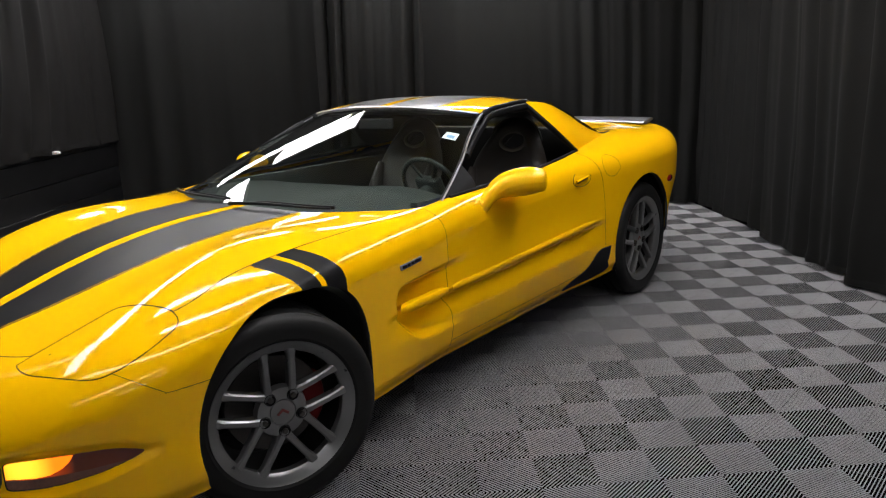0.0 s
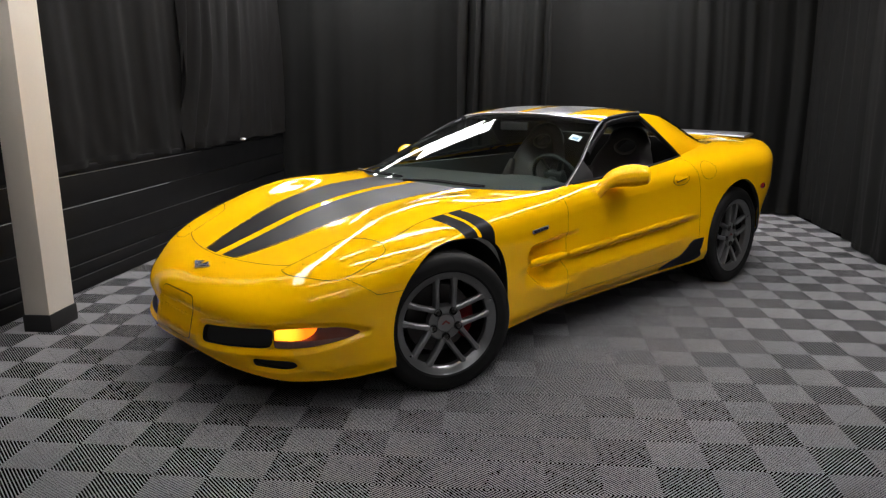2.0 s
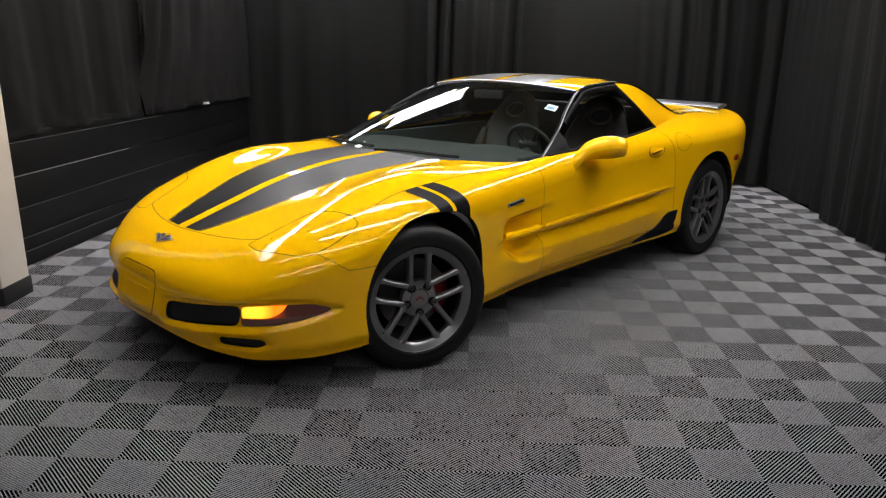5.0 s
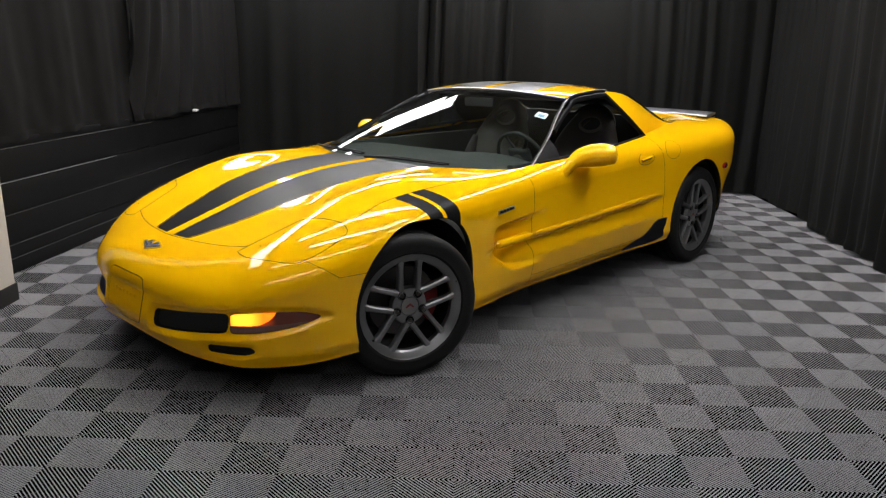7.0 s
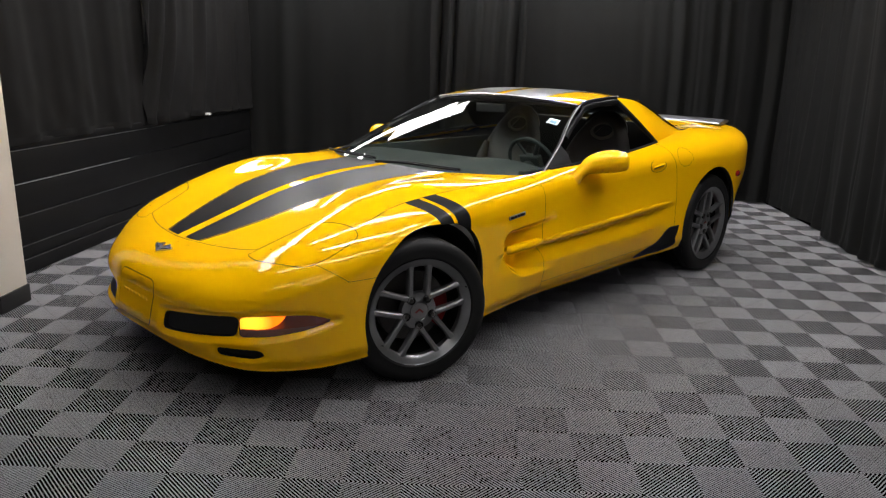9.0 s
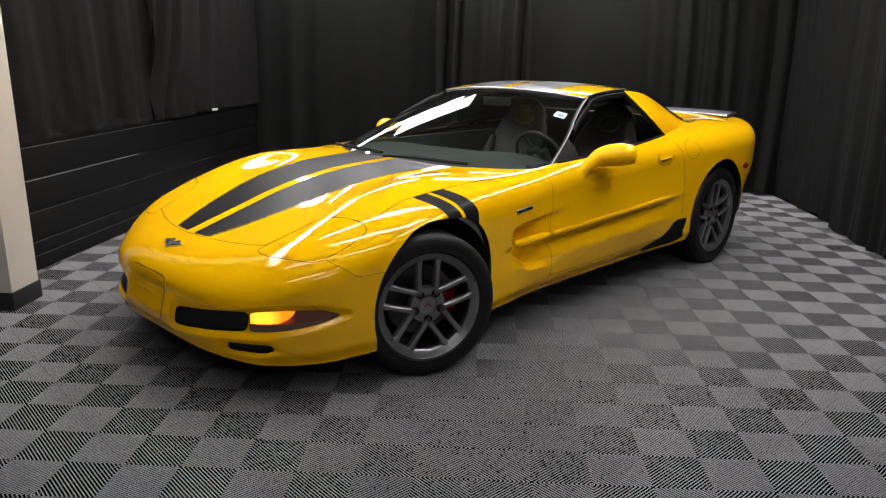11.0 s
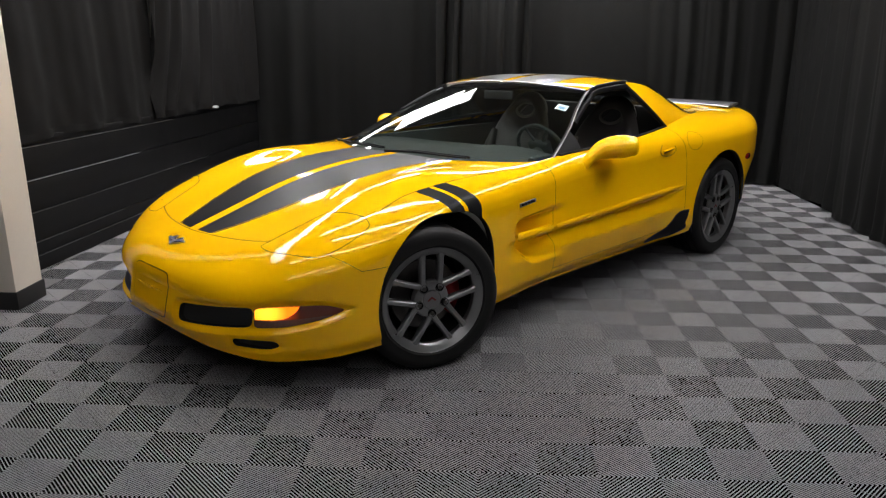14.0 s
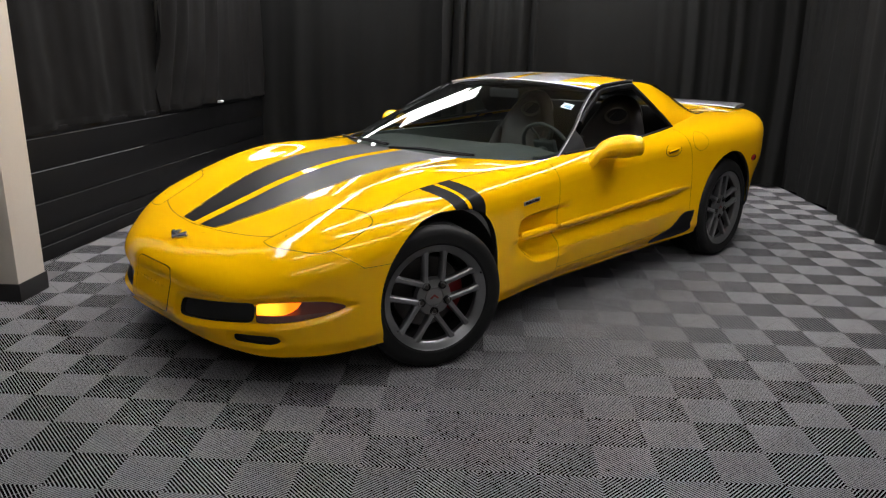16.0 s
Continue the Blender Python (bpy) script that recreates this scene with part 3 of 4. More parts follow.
cuts = [
    (arch_front, lambda x, y, z: y > 0.5 and z < 0.75 and abs(x) < 0.6),
    (arch_rear, lambda x, y, z: y > 0.5 and z < 0.8 and abs(x + 2.65) < 0.6),
    (screen_cut, lambda x, y, z: -1.1 < x < -0.45 and y < 0.82 and z > 0.7),
    (belt_cut, lambda x, y, z: -2.78 < x < -0.9 and z > 0.7 and y > 0.5),
    (stern_cut, lambda x, y, z: y < 0.66 and -2.8 < x < -2.7 and z > 0.7),
    (lamp, lambda x, y, z: 0.15 < x < 0.7 and 0.35 < y < 0.88 and z > 0.5),
    (hood_front, lambda x, y, z: 0.5 < x < 0.72 and y < 0.55 and z > 0.5),
    (hood_side, lambda x, y, z: -0.98 < x < 0.62 and 0.4 < y < 0.8 and z > 0.55),
    (bumper_a, lambda x, y, z: 0.3 < x < 0.6 and z > 0.52 and y > 0.6),
    (bumper_b, lambda x, y, z: 0.0 < x < 0.41 and y > 0.6),
    (door_f, lambda x, y, z: y > 0.6 and -0.9 < x < -0.7),
    (door_r, lambda x, y, z: y > 0.6 and -2.25 < x < -2.0),
    (door_b, lambda x, y, z: y > 0.6 and -2.2 < x < -0.77),
    (fuel, lambda x, y, z: y > 0.6 and -2.4 < x < -2.12 and z > 0.7),
    (plate, lambda x, y, z: x > 0.7 and y < 0.3 and z < 0.5),
    (intake, lambda x, y, z: x > 0.5 and z < 0.5),
    (turn, lambda x, y, z: x > 0.35 and z < 0.5),
    (low_duct, lambda x, y, z: x > 0.5 and z < 0.4),
    (lit_edge, lambda x, y, z: x > 0.35 and z < 0.5 and turn(x, y, z) < 0.004),
    (lens_low, lambda x, y, z: x > 0.35 and z < 0.5 and turn(x, y, z) < 0.004),
    (rear_scoop, lambda x, y, z: y > 0.7 and -2.4 < x < -1.6 and z < 0.5),
    (stripe_a, lambda x, y, z: -0.8 < x < 0.7 and y < 0.1 and z > 0.5),
    (stripe_b, lambda x, y, z: -0.8 < x < 0.7 and 0.05 < y < 0.45 and z > 0.5),
    (pin_a, lambda x, y, z: -0.8 < x < 0.7 and 0.05 < y < 0.45 and z > 0.5),
    (pin_b, lambda x, y, z: -0.8 < x < 0.7 and 0.05 < y < 0.45 and z > 0.5),
    (stripe_tip, lambda x, y, z: 0.6 < x < 0.7 and y < 0.25 and z > 0.5),
    (hash_end, lambda x, y, z: -0.3 < x < 0.1 and 0.6 < y < 0.8 and z > 0.5),
] + [(h, lambda x, y, z: -0.45 < x < 0.05 and y > 0.735 and z > 0.45) for h in hash_lines]
for f, mask in cuts:
    skin_v, skin_f = cut(skin_v, skin_f, f, mask)

mid = np.zeros((len(skin_f), 3))
for size in {len(f) for f in skin_f}:
    at_ = [i for i, f in enumerate(skin_f) if len(f) == size]
    mid[at_] = skin_v[np.array([skin_f[i] for i in at_])].mean(1)
skin_n = vertex_normals(skin_v, skin_f)
on_axis = skin_v[:, 1] == 0
skin_n[on_axis, 1] = 0
skin_n /= np.maximum(np.linalg.norm(skin_n, axis=1), 1e-9)[:, None]


def kind_of(x, y, z):
    if y > 0.5 and z < 0.8 and (arch_front(x, y, z) < 0 or arch_rear(x, y, z) < 0):
        return None
    if z > 0.6 and -2.74 < x < screen_base(y) and y < belt_y(x):
        return None
    if z > 0.5 and lamp(x, y, z) < 0:
        return "headlamp_door"
    if z > 0.5 and hood_front(x, y, z) < 0 and x > screen_base(y) and y < hood_edge(x):
        if x < 0.661 - 0.40 * y * y and (0.034 < y < stripe_out(x) - 0.013 or stripe_out(x) - 0.004 < y < stripe_out(x) + 0.001):
            return "hood_stripe"
        return "hood"
    if x > 0.4 and z < 0.5:
        for name, g in (("plate_cover", plate), ("intake", intake), ("turn_lamp", turn), ("low_duct", low_duct)):
            if g(x, y, z) < 0:
                return name
    if x > 0 and (z < 0.52 or bumper_a(x, y, z) > 0):
        return "front_bumper"
    if y > 0.7 and -2.4 < x < -1.6 and z < 0.5 and rear_scoop(x, y, z) < 0:
        return "brake_duct"
    if x > door_front_x(z):
        if y > 0.742 and z > 0.6 and x < 0.02:
            h = [g(x, y, z) > 0 for g in hash_lines]
            if (h[0] and not h[1]) or (h[2] and not h[3]):
                return "fender_stripe"
        return "front_fender"
    if x > door_rear_x(z) and z > door_low(x):
        return "door"
    if -2.4 < x < -2.12 and z > 0.7 and y > 0.6 and fuel(x, y, z) < 0:
        return "fuel_flap"
    return "rear_body"


groups = {}
for f, c in zip(skin_f, mid):
    groups.setdefault(kind_of(*c), []).append(f)


def panel(name, faces, mat, parent, side, label="", gap=0.0026, depth=0.014, lift=0.0, whole=False, folded=True):
    """A body panel with a gap round it and folded edges, coloured dark for the gap's shade. side: 1 left, -1 right;
    whole: both halves welded at the middle.
    """
    ids = sorted({i for f in faces for i in f})
    at = {i: k for k, i in enumerate(ids)}
    v, n = skin_v[ids].copy(), skin_n[ids].copy()
    f = [tuple(at[i] for i in q) for q in faces]
    if whole:
        axis = np.abs(v[:, 1]) < 1e-9
        twin = np.where(axis, np.arange(len(v)), -1)
        twin[~axis] = len(v) + np.arange((~axis).sum())
        f = f + [tuple(int(twin[i]) for i in q[::-1]) for q in f]
        v, n = np.vstack([v, v[~axis] * (1, -1, 1)]), np.vstack([n, n[~axis] * (1, -1, 1)])
    elif side < 0:
        v, n, f = v * (1, -1, 1), n * (1, -1, 1), [q[::-1] for q in f]
    edges = {}
    for q in f:
        for a, b in zip(q, q[1:] + q[:1]):
            edges.setdefault((min(a, b), max(a, b)), []).append((a, b, q))
    rim_edges = [e[0] for e in edges.values() if len(e) == 1]
    pull = {}
    for a, b, q in rim_edges:
        c = v[list(q)].mean(0)
        e = v[b] - v[a]
        d = c - v[a]
        d = d - e * (d @ e) / max(e @ e, 1e-12)
        d = d / max(np.linalg.norm(d), 1e-9)
        for i in (a, b):
            pull.setdefault(i, []).append(d)
    v = v + n * lift
    skirt = {}
    for i, ds in pull.items():
        d = np.mean(ds, 0)
        v[i] = v[i] + d / max(np.linalg.norm(d), 1e-6) * gap
    base = len(v)
    extra_v, extra_n = [], []
    for i in pull:
        skirt[i] = base + len(extra_v)
        extra_v.append(v[i]), extra_n.append(n[i])
    low = {}
    for i in pull:
        low[i] = base + len(extra_v)
        extra_v.append(v[i] - n[i] * depth), extra_n.append(n[i])
    f = f + [(b, a, low[a], low[b]) for a, b, _ in rim_edges]
    if extra_v:
        v, n = np.vstack([v, extra_v]), np.vstack([n, extra_n])
    return mesh_object(name, v, f, mat, parent, label, normals=n, fold=len(rim_edges) if folded else 0)


hood = panel("hood", groups["hood"], YELLOW, car, 1, whole=True, gap=0.0023)
panel("hood_stripe", groups["hood_stripe"], STRIPE, hood, 1, "satin black racing stripes", gap=0.0, depth=0.002, lift=0.0006, whole=True)
bumper = panel("front_bumper", groups["front_bumper"], YELLOW, car, 1, whole=True, depth=0.03, gap=0.0010)
panel("plate_cover", groups["plate_cover"], YELLOW, bumper, 1, "yellow plate cover with plain raised bars in place of lettering", gap=0.003, lift=0.001, whole=True)
rear = panel("rear_body", groups["rear_body"], YELLOW, car, 1, whole=True, gap=0.0012)
for s in (1, -1):
    fend = panel("front_fender", groups["front_fender"] + (groups["fender_stripe"] if s < 0 else []), YELLOW, car, s, gap=0.0009)
    if s > 0:
        panel("fender_stripe", groups["fender_stripe"], STRIPE, fend, s, "black slanted fender stripes", gap=0.0, depth=0.002, lift=0.0006)
    panel("headlamp_door", groups["headlamp_door"], YELLOW, car, s, gap=0.0024)
    panel("door", groups["door"], YELLOW, car, s, gap=0.0012)
    panel("fuel_flap", groups["fuel_flap"], YELLOW, rear, s, gap=0.0007, depth=0.006)
    panel("intake_mesh", groups["intake"], MESH, bumper, s, "black mesh air intake", gap=0.0, lift=-0.022)
    panel("lower_duct", groups["low_duct"], MESH, bumper, s, "black lower air duct", gap=0.0, lift=-0.025)
    lens_mid = [(f, skin_v[list(f)].mean(0)) for f in groups["turn_lamp"]]
    lit = [f for f, q in lens_mid if lit_edge(*q) < 0]
    dim = [f for f, q in lens_mid if lit_edge(*q) >= 0 and lens_low(*q) > 0]
    low_lens = [f for f, q in lens_mid if lit_edge(*q) >= 0 and lens_low(*q) <= 0]
    tl = panel("turn_lamp", lit, AMBER, bumper, s, "lit amber turn signal lens", gap=0.002, lift=-0.003)
    panel("side_lens", dim, REDLENS, tl, s, "dark red side lens with a painted glow from the turn signal", gap=0.0, lift=-0.003)
    panel("lower_lens", low_lens, CLEARLENS, tl, s, "smoked clear lower lens", gap=0.0, lift=-0.0035)
    panel("brake_duct", groups["brake_duct"], TRIM, rear, s, "matt black brake duct scoop", gap=0.0, lift=0.006, depth=0.02)

# added dark shell that stands in for the shade behind the gaps
shell_f = [f for k, fs in groups.items() if k for f in fs]
shell_ids = sorted({i for f in shell_f for i in f})
shell_at = {i: k for k, i in enumerate(shell_ids)}
sv = skin_v[shell_ids] - skin_n[shell_ids] * 0.03
sf = [tuple(shell_at[i] for i in f) for f in shell_f]
both = np.vstack([sv, sv * (1, -1, 1)])
mesh_object("inner_shell", both, sf + [tuple(i + len(sv) for i in f[::-1]) for f in sf], SEAM, car)

# floor pan and wheel wells
part("floor_pan", join(box_bm(-3.45, 0.70, -0.60, 0.60, 0.185, 0.30), box_bm(-2.24, -0.42, -0.82, 0.82, 0.19, 0.24)), LINER, car, "black underbody", shade=False)
v, f = patch(lambda a, b: (0.1 + 0.56 * math.cos(math.pi * (a - 0.5)) ** 0.8, 0.60 * math.sin(math.pi * (a - 0.5)), 0.085 + 0.16 * b), 30, 2)
v, f = thicken(v, f, 0.01, (0, 0, 0.15))
mesh_object("air_dam", v, f, LINER, car, "black air dam under the nose")
for cx, cz, r in ((-0.03, 0.325, 0.375), (-2.654, 0.335, 0.392)):
    for s in (1, -1):
        v, f = patch(lambda u, w: (cx + r * math.cos(math.pi * (1.12 * u - 0.06)), s * (0.50 + 0.355 * w), cz + r * math.sin(math.pi * (1.12 * u - 0.06))), 28, 3)
        k = len(v)
        v2, f2 = patch(lambda u, w: (cx + r * w * math.cos(math.pi * (1.12 * u - 0.06)), s * 0.50, cz + r * w * math.sin(math.pi * (1.12 * u - 0.06))), 28, 2)
        mesh_object("wheel_well", np.vstack([v, v2]), f + [tuple(i + k for i in q) for q in f2], LINER, car)

# ---- greenhouse ----
rail_y = curve((-0.86, 0.792), (-0.95, 0.768), (-1.15, 0.712), (-1.35, 0.632), (-1.52, 0.582), (-1.7, 0.588), (-1.9, 0.592), (-2.1, 0.588), (-2.35, 0.578), (-2.6, 0.572), (-2.80, 0.58))
rail_z = curve((-0.86, 0.782), (-0.95, 0.830), (-1.15, 0.946), (-1.35, 1.062), (-1.52, 1.138), (-1.7, 1.164), (-1.9, 1.170), (-2.1, 1.150), (-2.35, 1.076), (-2.6, 0.982), (-2.80, 0.905))
roof_z = curve((-1.40, 1.170), (-1.55, 1.192), (-1.75, 1.207), (-1.95, 1.205), (-2.15, 1.182), (-2.3, 1.150))


def belt(x):
    y = float(belt_y(x))
    return np.array((x, y, float(deck(x, y) - rolled(x, half(x) - y)) - 0.004))


def rail(x):
    return np.array((x, float(rail_y(x)), float(rail_z(x))))


def cheek(x, w):
    """The side of the greenhouse: w from the belt to the rail, bowed outwards."""
    a, b = belt(x), rail(x)
    p = a + (b - a) * w
    p[1] += 0.030 * math.sin(math.pi * w) * min(1, max(0, (b[2] - a[2]) / 0.25))
    return p


def win_rear(w):
    return -2.115 + 0.27 * w + 0.03 * math.sin(math.pi * w)


def header(y):
    return -1.425 - 0.10 * (y / 0.6) ** 2


def screen(u, v):
    """Windscreen: u from the base to the header, v across from -1 to 1."""
    yb, yh = 0.785 * v, 0.577 * v
    xb = float(screen_base(yb)) - 0.018
    base = np.array((xb, yb, float(deck(xb, yb) - rolled(xb, half(xb) - abs(yb))) - 0.004))
    top_x = header(yh)
    top = np.array((top_x, yh, 1.176 - 0.042 * v * v))
    p = base + (top - base) * u
    bow = math.sin(math.pi * u)
    wrap = max(0.0, (abs(v) - 0.72) / 0.28) ** 2
    return p + np.array((0.010, 0.012 * v, 0.014)) * bow + np.array((-0.016, 0, -0.036)) * wrap * math.sqrt(max(0.0, bow))


v, f = patch(lambda a, b: screen(a, 1 - 2 * b), 20, 32)
v, f = thicken(v, f, 0.004, (-1.6, 0, 0.6))
ws = mesh_object("windscreen", v, f, GLASS, car, "greenish laminated windscreen glass", fold=len(f) - 640, fold_mat=CLEAR)
ws.visible_shadow = False


def roof(a, b):
    v = 2 * b - 1
    x0 = header(0.577 * v)
    x = x0 + (-2.20 - 0.05 * (1 - v * v) - x0) * a
    y = float(rail_y(x)) * v
    zr, zc = float(rail_z(x)), float(roof_z(x))
    return np.array((x, y, zr + (zc - zr) * (1 - abs(v) ** 2.6)))


def roof_at(x, y, lift=0.0):
    r = float(rail_y(x))
    v = y / r
    return np.array((x, y, float(rail_z(x)) + (float(roof_z(x)) - float(rail_z(x))) * (1 - abs(v) ** 2.6) + lift))


v, f = patch(roof, 26, 40)
v, f = thicken(v, f, 0.02, (-1.8, 0, 0.5))
roof_ob = mesh_object("roof", v, f, YELLOW, car, fold=len(f) - 26 * 40)
for s in (1, -1):
    def strip(a, b, y0, y1):
        y = s * (y0 + (y1 - y0) * b)
        x = header(y) - 0.004 + (-2.195 - 0.05 * (1 - (y / 0.6) ** 2) - header(y)) * a
        return roof_at(x, y, 0.0012)
    v, f = patch(lambda a, b: strip(a, b, 0.034, 0.335), 24, 10)
    v, f = thicken(v, f, 0.001, (-1.8, 0, 0.5))
    mesh_object("roof_stripe", v, f, ROOF_STRIPE, roof_ob, "satin black roof stripe")
    v, f = patch(lambda a, b: strip(a, b, 0.346, 0.351), 24, 2)
    v, f = thicken(v, f, 0.001, (-1.8, 0, 0.5))
    mesh_object("roof_pinstripe", v, f, ROOF_STRIPE, roof_ob, "thin black pinstripe")


def mirrored(v, f, s):
    return (v, f) if s > 0 else (v * (1, -1, 1), [q[::-1] for q in f])


for s in (1, -1):
    # side window, frame, sail panel
    def win(a, b):
        x = -0.965 + (win_rear(b) + 0.965) * a
        return cheek(x, b)
    v, f = patch(win, 24, 10)
    v, f = mirrored(*thicken(v, f, 0.004, (-1.6, 0, 0.9)), s)
    if s < 0:
        sg = mesh_object("side_window", v, f, SIDE_GLASS, car, "dark tinted side window glass", fold=len(f) - 240, fold_mat=CLEAR)
        sg.visible_shadow = False
    v, f = patch(lambda a, b: cheek(win_rear(b) + 0.004 + (-2.79 - win_rear(b)) * a, b), 22, 14)
    v, f = mirrored(*thicken(v, f, 0.012, (-1.6, 0, 0.9)), s)
    mesh_object("sail_panel", v, f, YELLOW, car, fold=len(f) - 22 * 14)
    m = (1, s, 1)
    # pillar cover, with a brighter drip edge
    pts = [rail(x) * m for x in np.linspace(-0.87, -1.53 if s > 0 else -1.44, 18)]
    part("pillar_cover", tube_bm([p + np.array((0.0, 0.001 * s, -0.003 if s > 0 else -0.008)) for p in pts], 0.010 if s > 0 else 0.014, 10, 0.8), PILLAR_TRIM, car, "dark grey windscreen pillar")
    low = 0.0 if s > 0 else 0.020
    pts = [(rail(x) + np.array((0, 0.010 - 0.6 * low, 0.004 - low))) * m for x in np.linspace(-1.50, -1.87, 12)] + [(cheek(win_rear(w), w) + np.array((-0.006, 0.006, 0))) * m for w in np.linspace(0.97, 0.0, 14)]
    part("window_seal", tube_bm(pts, 0.011, 8), TRIM, car, "black rubber window seal")
    pts = [(rail(x) + np.array((0, 0.012 - 0.6 * low, 0.010 - low))) * m for x in np.linspace(-0.88, -1.88, 26)]
    part("drip_edge", tube_bm(pts, 0.0042 if s > 0 else 0.002, 6), DRIP, car, "thin grey metal drip edge")
    pts = [(cheek(x, 0.93 if x < -1.5 else 0.90) + np.array((0, 0.004, 0))) * m for x in np.linspace(-1.22, -1.86, 14)]
    part("glass_edge_seal", tube_bm(pts, 0.012, 8, 1.4), TRIM, car, "black upper window seal")
    pts = [(belt(x) + np.array((0, 0.006, 0.006))) * m for x in np.linspace(-0.98, -2.12, 24)]
    part("belt_seal", tube_bm(pts, 0.008, 8), TRIM, car, "black rubber belt line seal")
    v, f = patch(lambda a, b: cheek(-0.955 - 0.20 * a, b) + np.array((0, 0.006, 0)), 8, 8)
    v, f = mirrored(*thicken(v, f, 0.012, (-1.6, 0, 0.9)), s)
    mesh_object("mirror_corner", v, f, TRIM, car, "black triangular window corner")

part("header_trim", tube_bm([screen(1.0, v_) + np.array((0.004, 0, 0.004)) for v_ in np.linspace(-0.98, 0.98, 30)], 0.0045, 6), BRIGHT_EDGE, car, "thin bright strip along the windscreen header")
# rear screen and bulkhead
part("rear_bulkhead", box_bm(-2.40, -2.34, -0.66, 0.66, 0.30, 1.0, 0.02), LINER, car, "black panel behind the seats")
v, f = patch(lambda a, b: (-2.17 - 0.59 * a - 0.03 * math.sin(math.pi * b), 0.588 * (1 - 2 * b), 1.160 - 0.220 * a - 0.012 * (2 * b - 1) ** 2), 10, 16)
v, f = thicken(v, f, 0.004, (-1.6, 0, 0.6))
rs = mesh_object("rear_screen", v, f, REAR_GLASS, car, "dark tinted rear window glass", fold=len(f) - 160, fold_mat=CLEAR)
rs.visible_shadow = False

# tail spoiler
def spoil(a, b):
    y = 0.63 * (2 * b - 1)
    bend = 0.10 * (abs(y) / 0.66) ** 4
    ang = 2 * math.pi * a
    return np.array((-3.44 + bend + 0.080 * math.cos(ang), y, 0.962 + 0.013 * math.sin(ang) - 0.010 * math.cos(ang)))


v, f = patch(spoil, 18, 40)
caps = [tuple(i * 41 for i in range(18)), tuple(i * 41 + 40 for i in range(18))[::-1]]
mesh_object("spoiler", v, f + caps, SPOILER, car, "dark grey tail spoiler")
for y in (-0.42, 0.42):
    part("spoiler_foot", box_bm(-3.50, -3.42, y - 0.03, y + 0.03, 0.925, 0.968, 0.004), SPOILER, car)

# side mouldings and fins, badges, handles, markers
for s in (1, -1):
    def bar(x0, x1, r):
        """A raised moulding: sloping top, flat face, undercut foot."""
        def f_(a, b):
            x = x0 + (x1 - x0) * a
            k = min(1, 14 * a + 0.15, 7 * (1 - a) + 0.12)
            o, z = ((-0.012, 1.25), (0.35 * r, 1.15), (0.85 * r, 0.75), (r, 0.30), (0.95 * r, -0.35), (0.55 * r, -0.80), (-0.012, -0.95))[int(round(b * 6))]
            return np.array((x, s * (float(half(x)) - 0.002 + o * k), float(crease(x)) + 1.25 * r * z * (0.45 + 0.55 * k)))
        v, f = patch(f_, 40, 6)
        bm = bmesh.new()
        vs = [bm.verts.new(p) for p in v]
        for q in f:
            bm.faces.new([vs[i] for i in (q if s > 0 else q[::-1])])
        bm.faces.new(vs[:7]), bm.faces.new(vs[-7:][::-1])
        bmesh.ops.recalc_face_normals(bm, faces=bm.faces[:])
        return bm
    part("side_moulding", bar(-0.852, -2.11, 0.0115), YELLOW, car)
    part("vent_fin", bar(-0.540, -0.826, 0.014), YELLOW, car)
    bm = box_bm(-0.060, 0.060, -0.003, 0.003, -0.0095, 0.0095, 0.0025)
    p = flank(-0.612, 0.655)
    bmesh.ops.transform(bm, matrix=Matrix.Translation((p[0], s * (p[1] + 0.002), p[2])) @ Matrix.Rotation(radians(6), 4, "Y"), verts=bm.verts)
    badge = part("fender_badge", bm, BADGE, car, "small grey metal badge")
    for dx, w in ((-0.034, 0.016), (-0.006, 0.008), (0.016, 0.008), (0.040, 0.012)):
        bm = box_bm(-w, w, -0.0015, 0.0015, -0.006, 0.006, 0.001)
        bmesh.ops.transform(bm, matrix=Matrix.Translation((p[0] + dx, s * (p[1] + 0.0062), p[2] - dx * 0.1)), verts=bm.verts)
        part("badge_bar", bm, DARK_METAL, badge, "dark bar")
    # door handle: an oval dish with a pull
    hx, hz = -1.915, 0.786
    hy = float(half(hx) - tuck(hx, hz))
    ring = [(hx + 0.092 * math.cos(a), s * (hy + 0.0015 - 0.02 * max(0, math.sin(a)) ** 2), hz + 0.036 * math.sin(a)) for a in np.linspace(0, 2 * math.pi, 41)[:-1]]
    handle = part("door_handle", tube_bm(ring, 0.0013, 6, closed=True), SEAM, car, "oval flush handle")
    v, f = patch(lambda a, b: (hx + 0.090 * a * math.cos(2 * math.pi * b), s * (hy - 0.001 - 0.02 * max(0, a * math.sin(2 * math.pi * b)) ** 2 + 0.003 * (1 - a)), hz + 0.034 * a * math.sin(2 * math.pi * b)), 8, 32)
    mesh_object("handle_dish", v, f, YELLOW, handle)
    bm = tube_bm([(hx + 0.062 - 0.120 * u, s * (hy + 0.004), hz - 0.004 + 0.012 * u) for u in np.linspace(0, 1, 10)], 0.0085, 8, 0.55)
    part("handle_pull", bm, YELLOW, handle)
    # solid dark bar painted in for the shade in the slot
    bm = tube_bm([(hx + 0.056 - 0.100 * u, s * (hy + 0.006), hz - 0.012 + 0.012 * u) for u in np.linspace(0, 1, 8)], 0.0045, 6, 0.7)
    part("handle_shadow_slot", bm, SEAM, handle, "dark bar for the shadowed slot under the pull")
    # rear side marker
    mx, mz = -2.995, 0.645
    my = float(half(mx) - tuck(mx, mz))
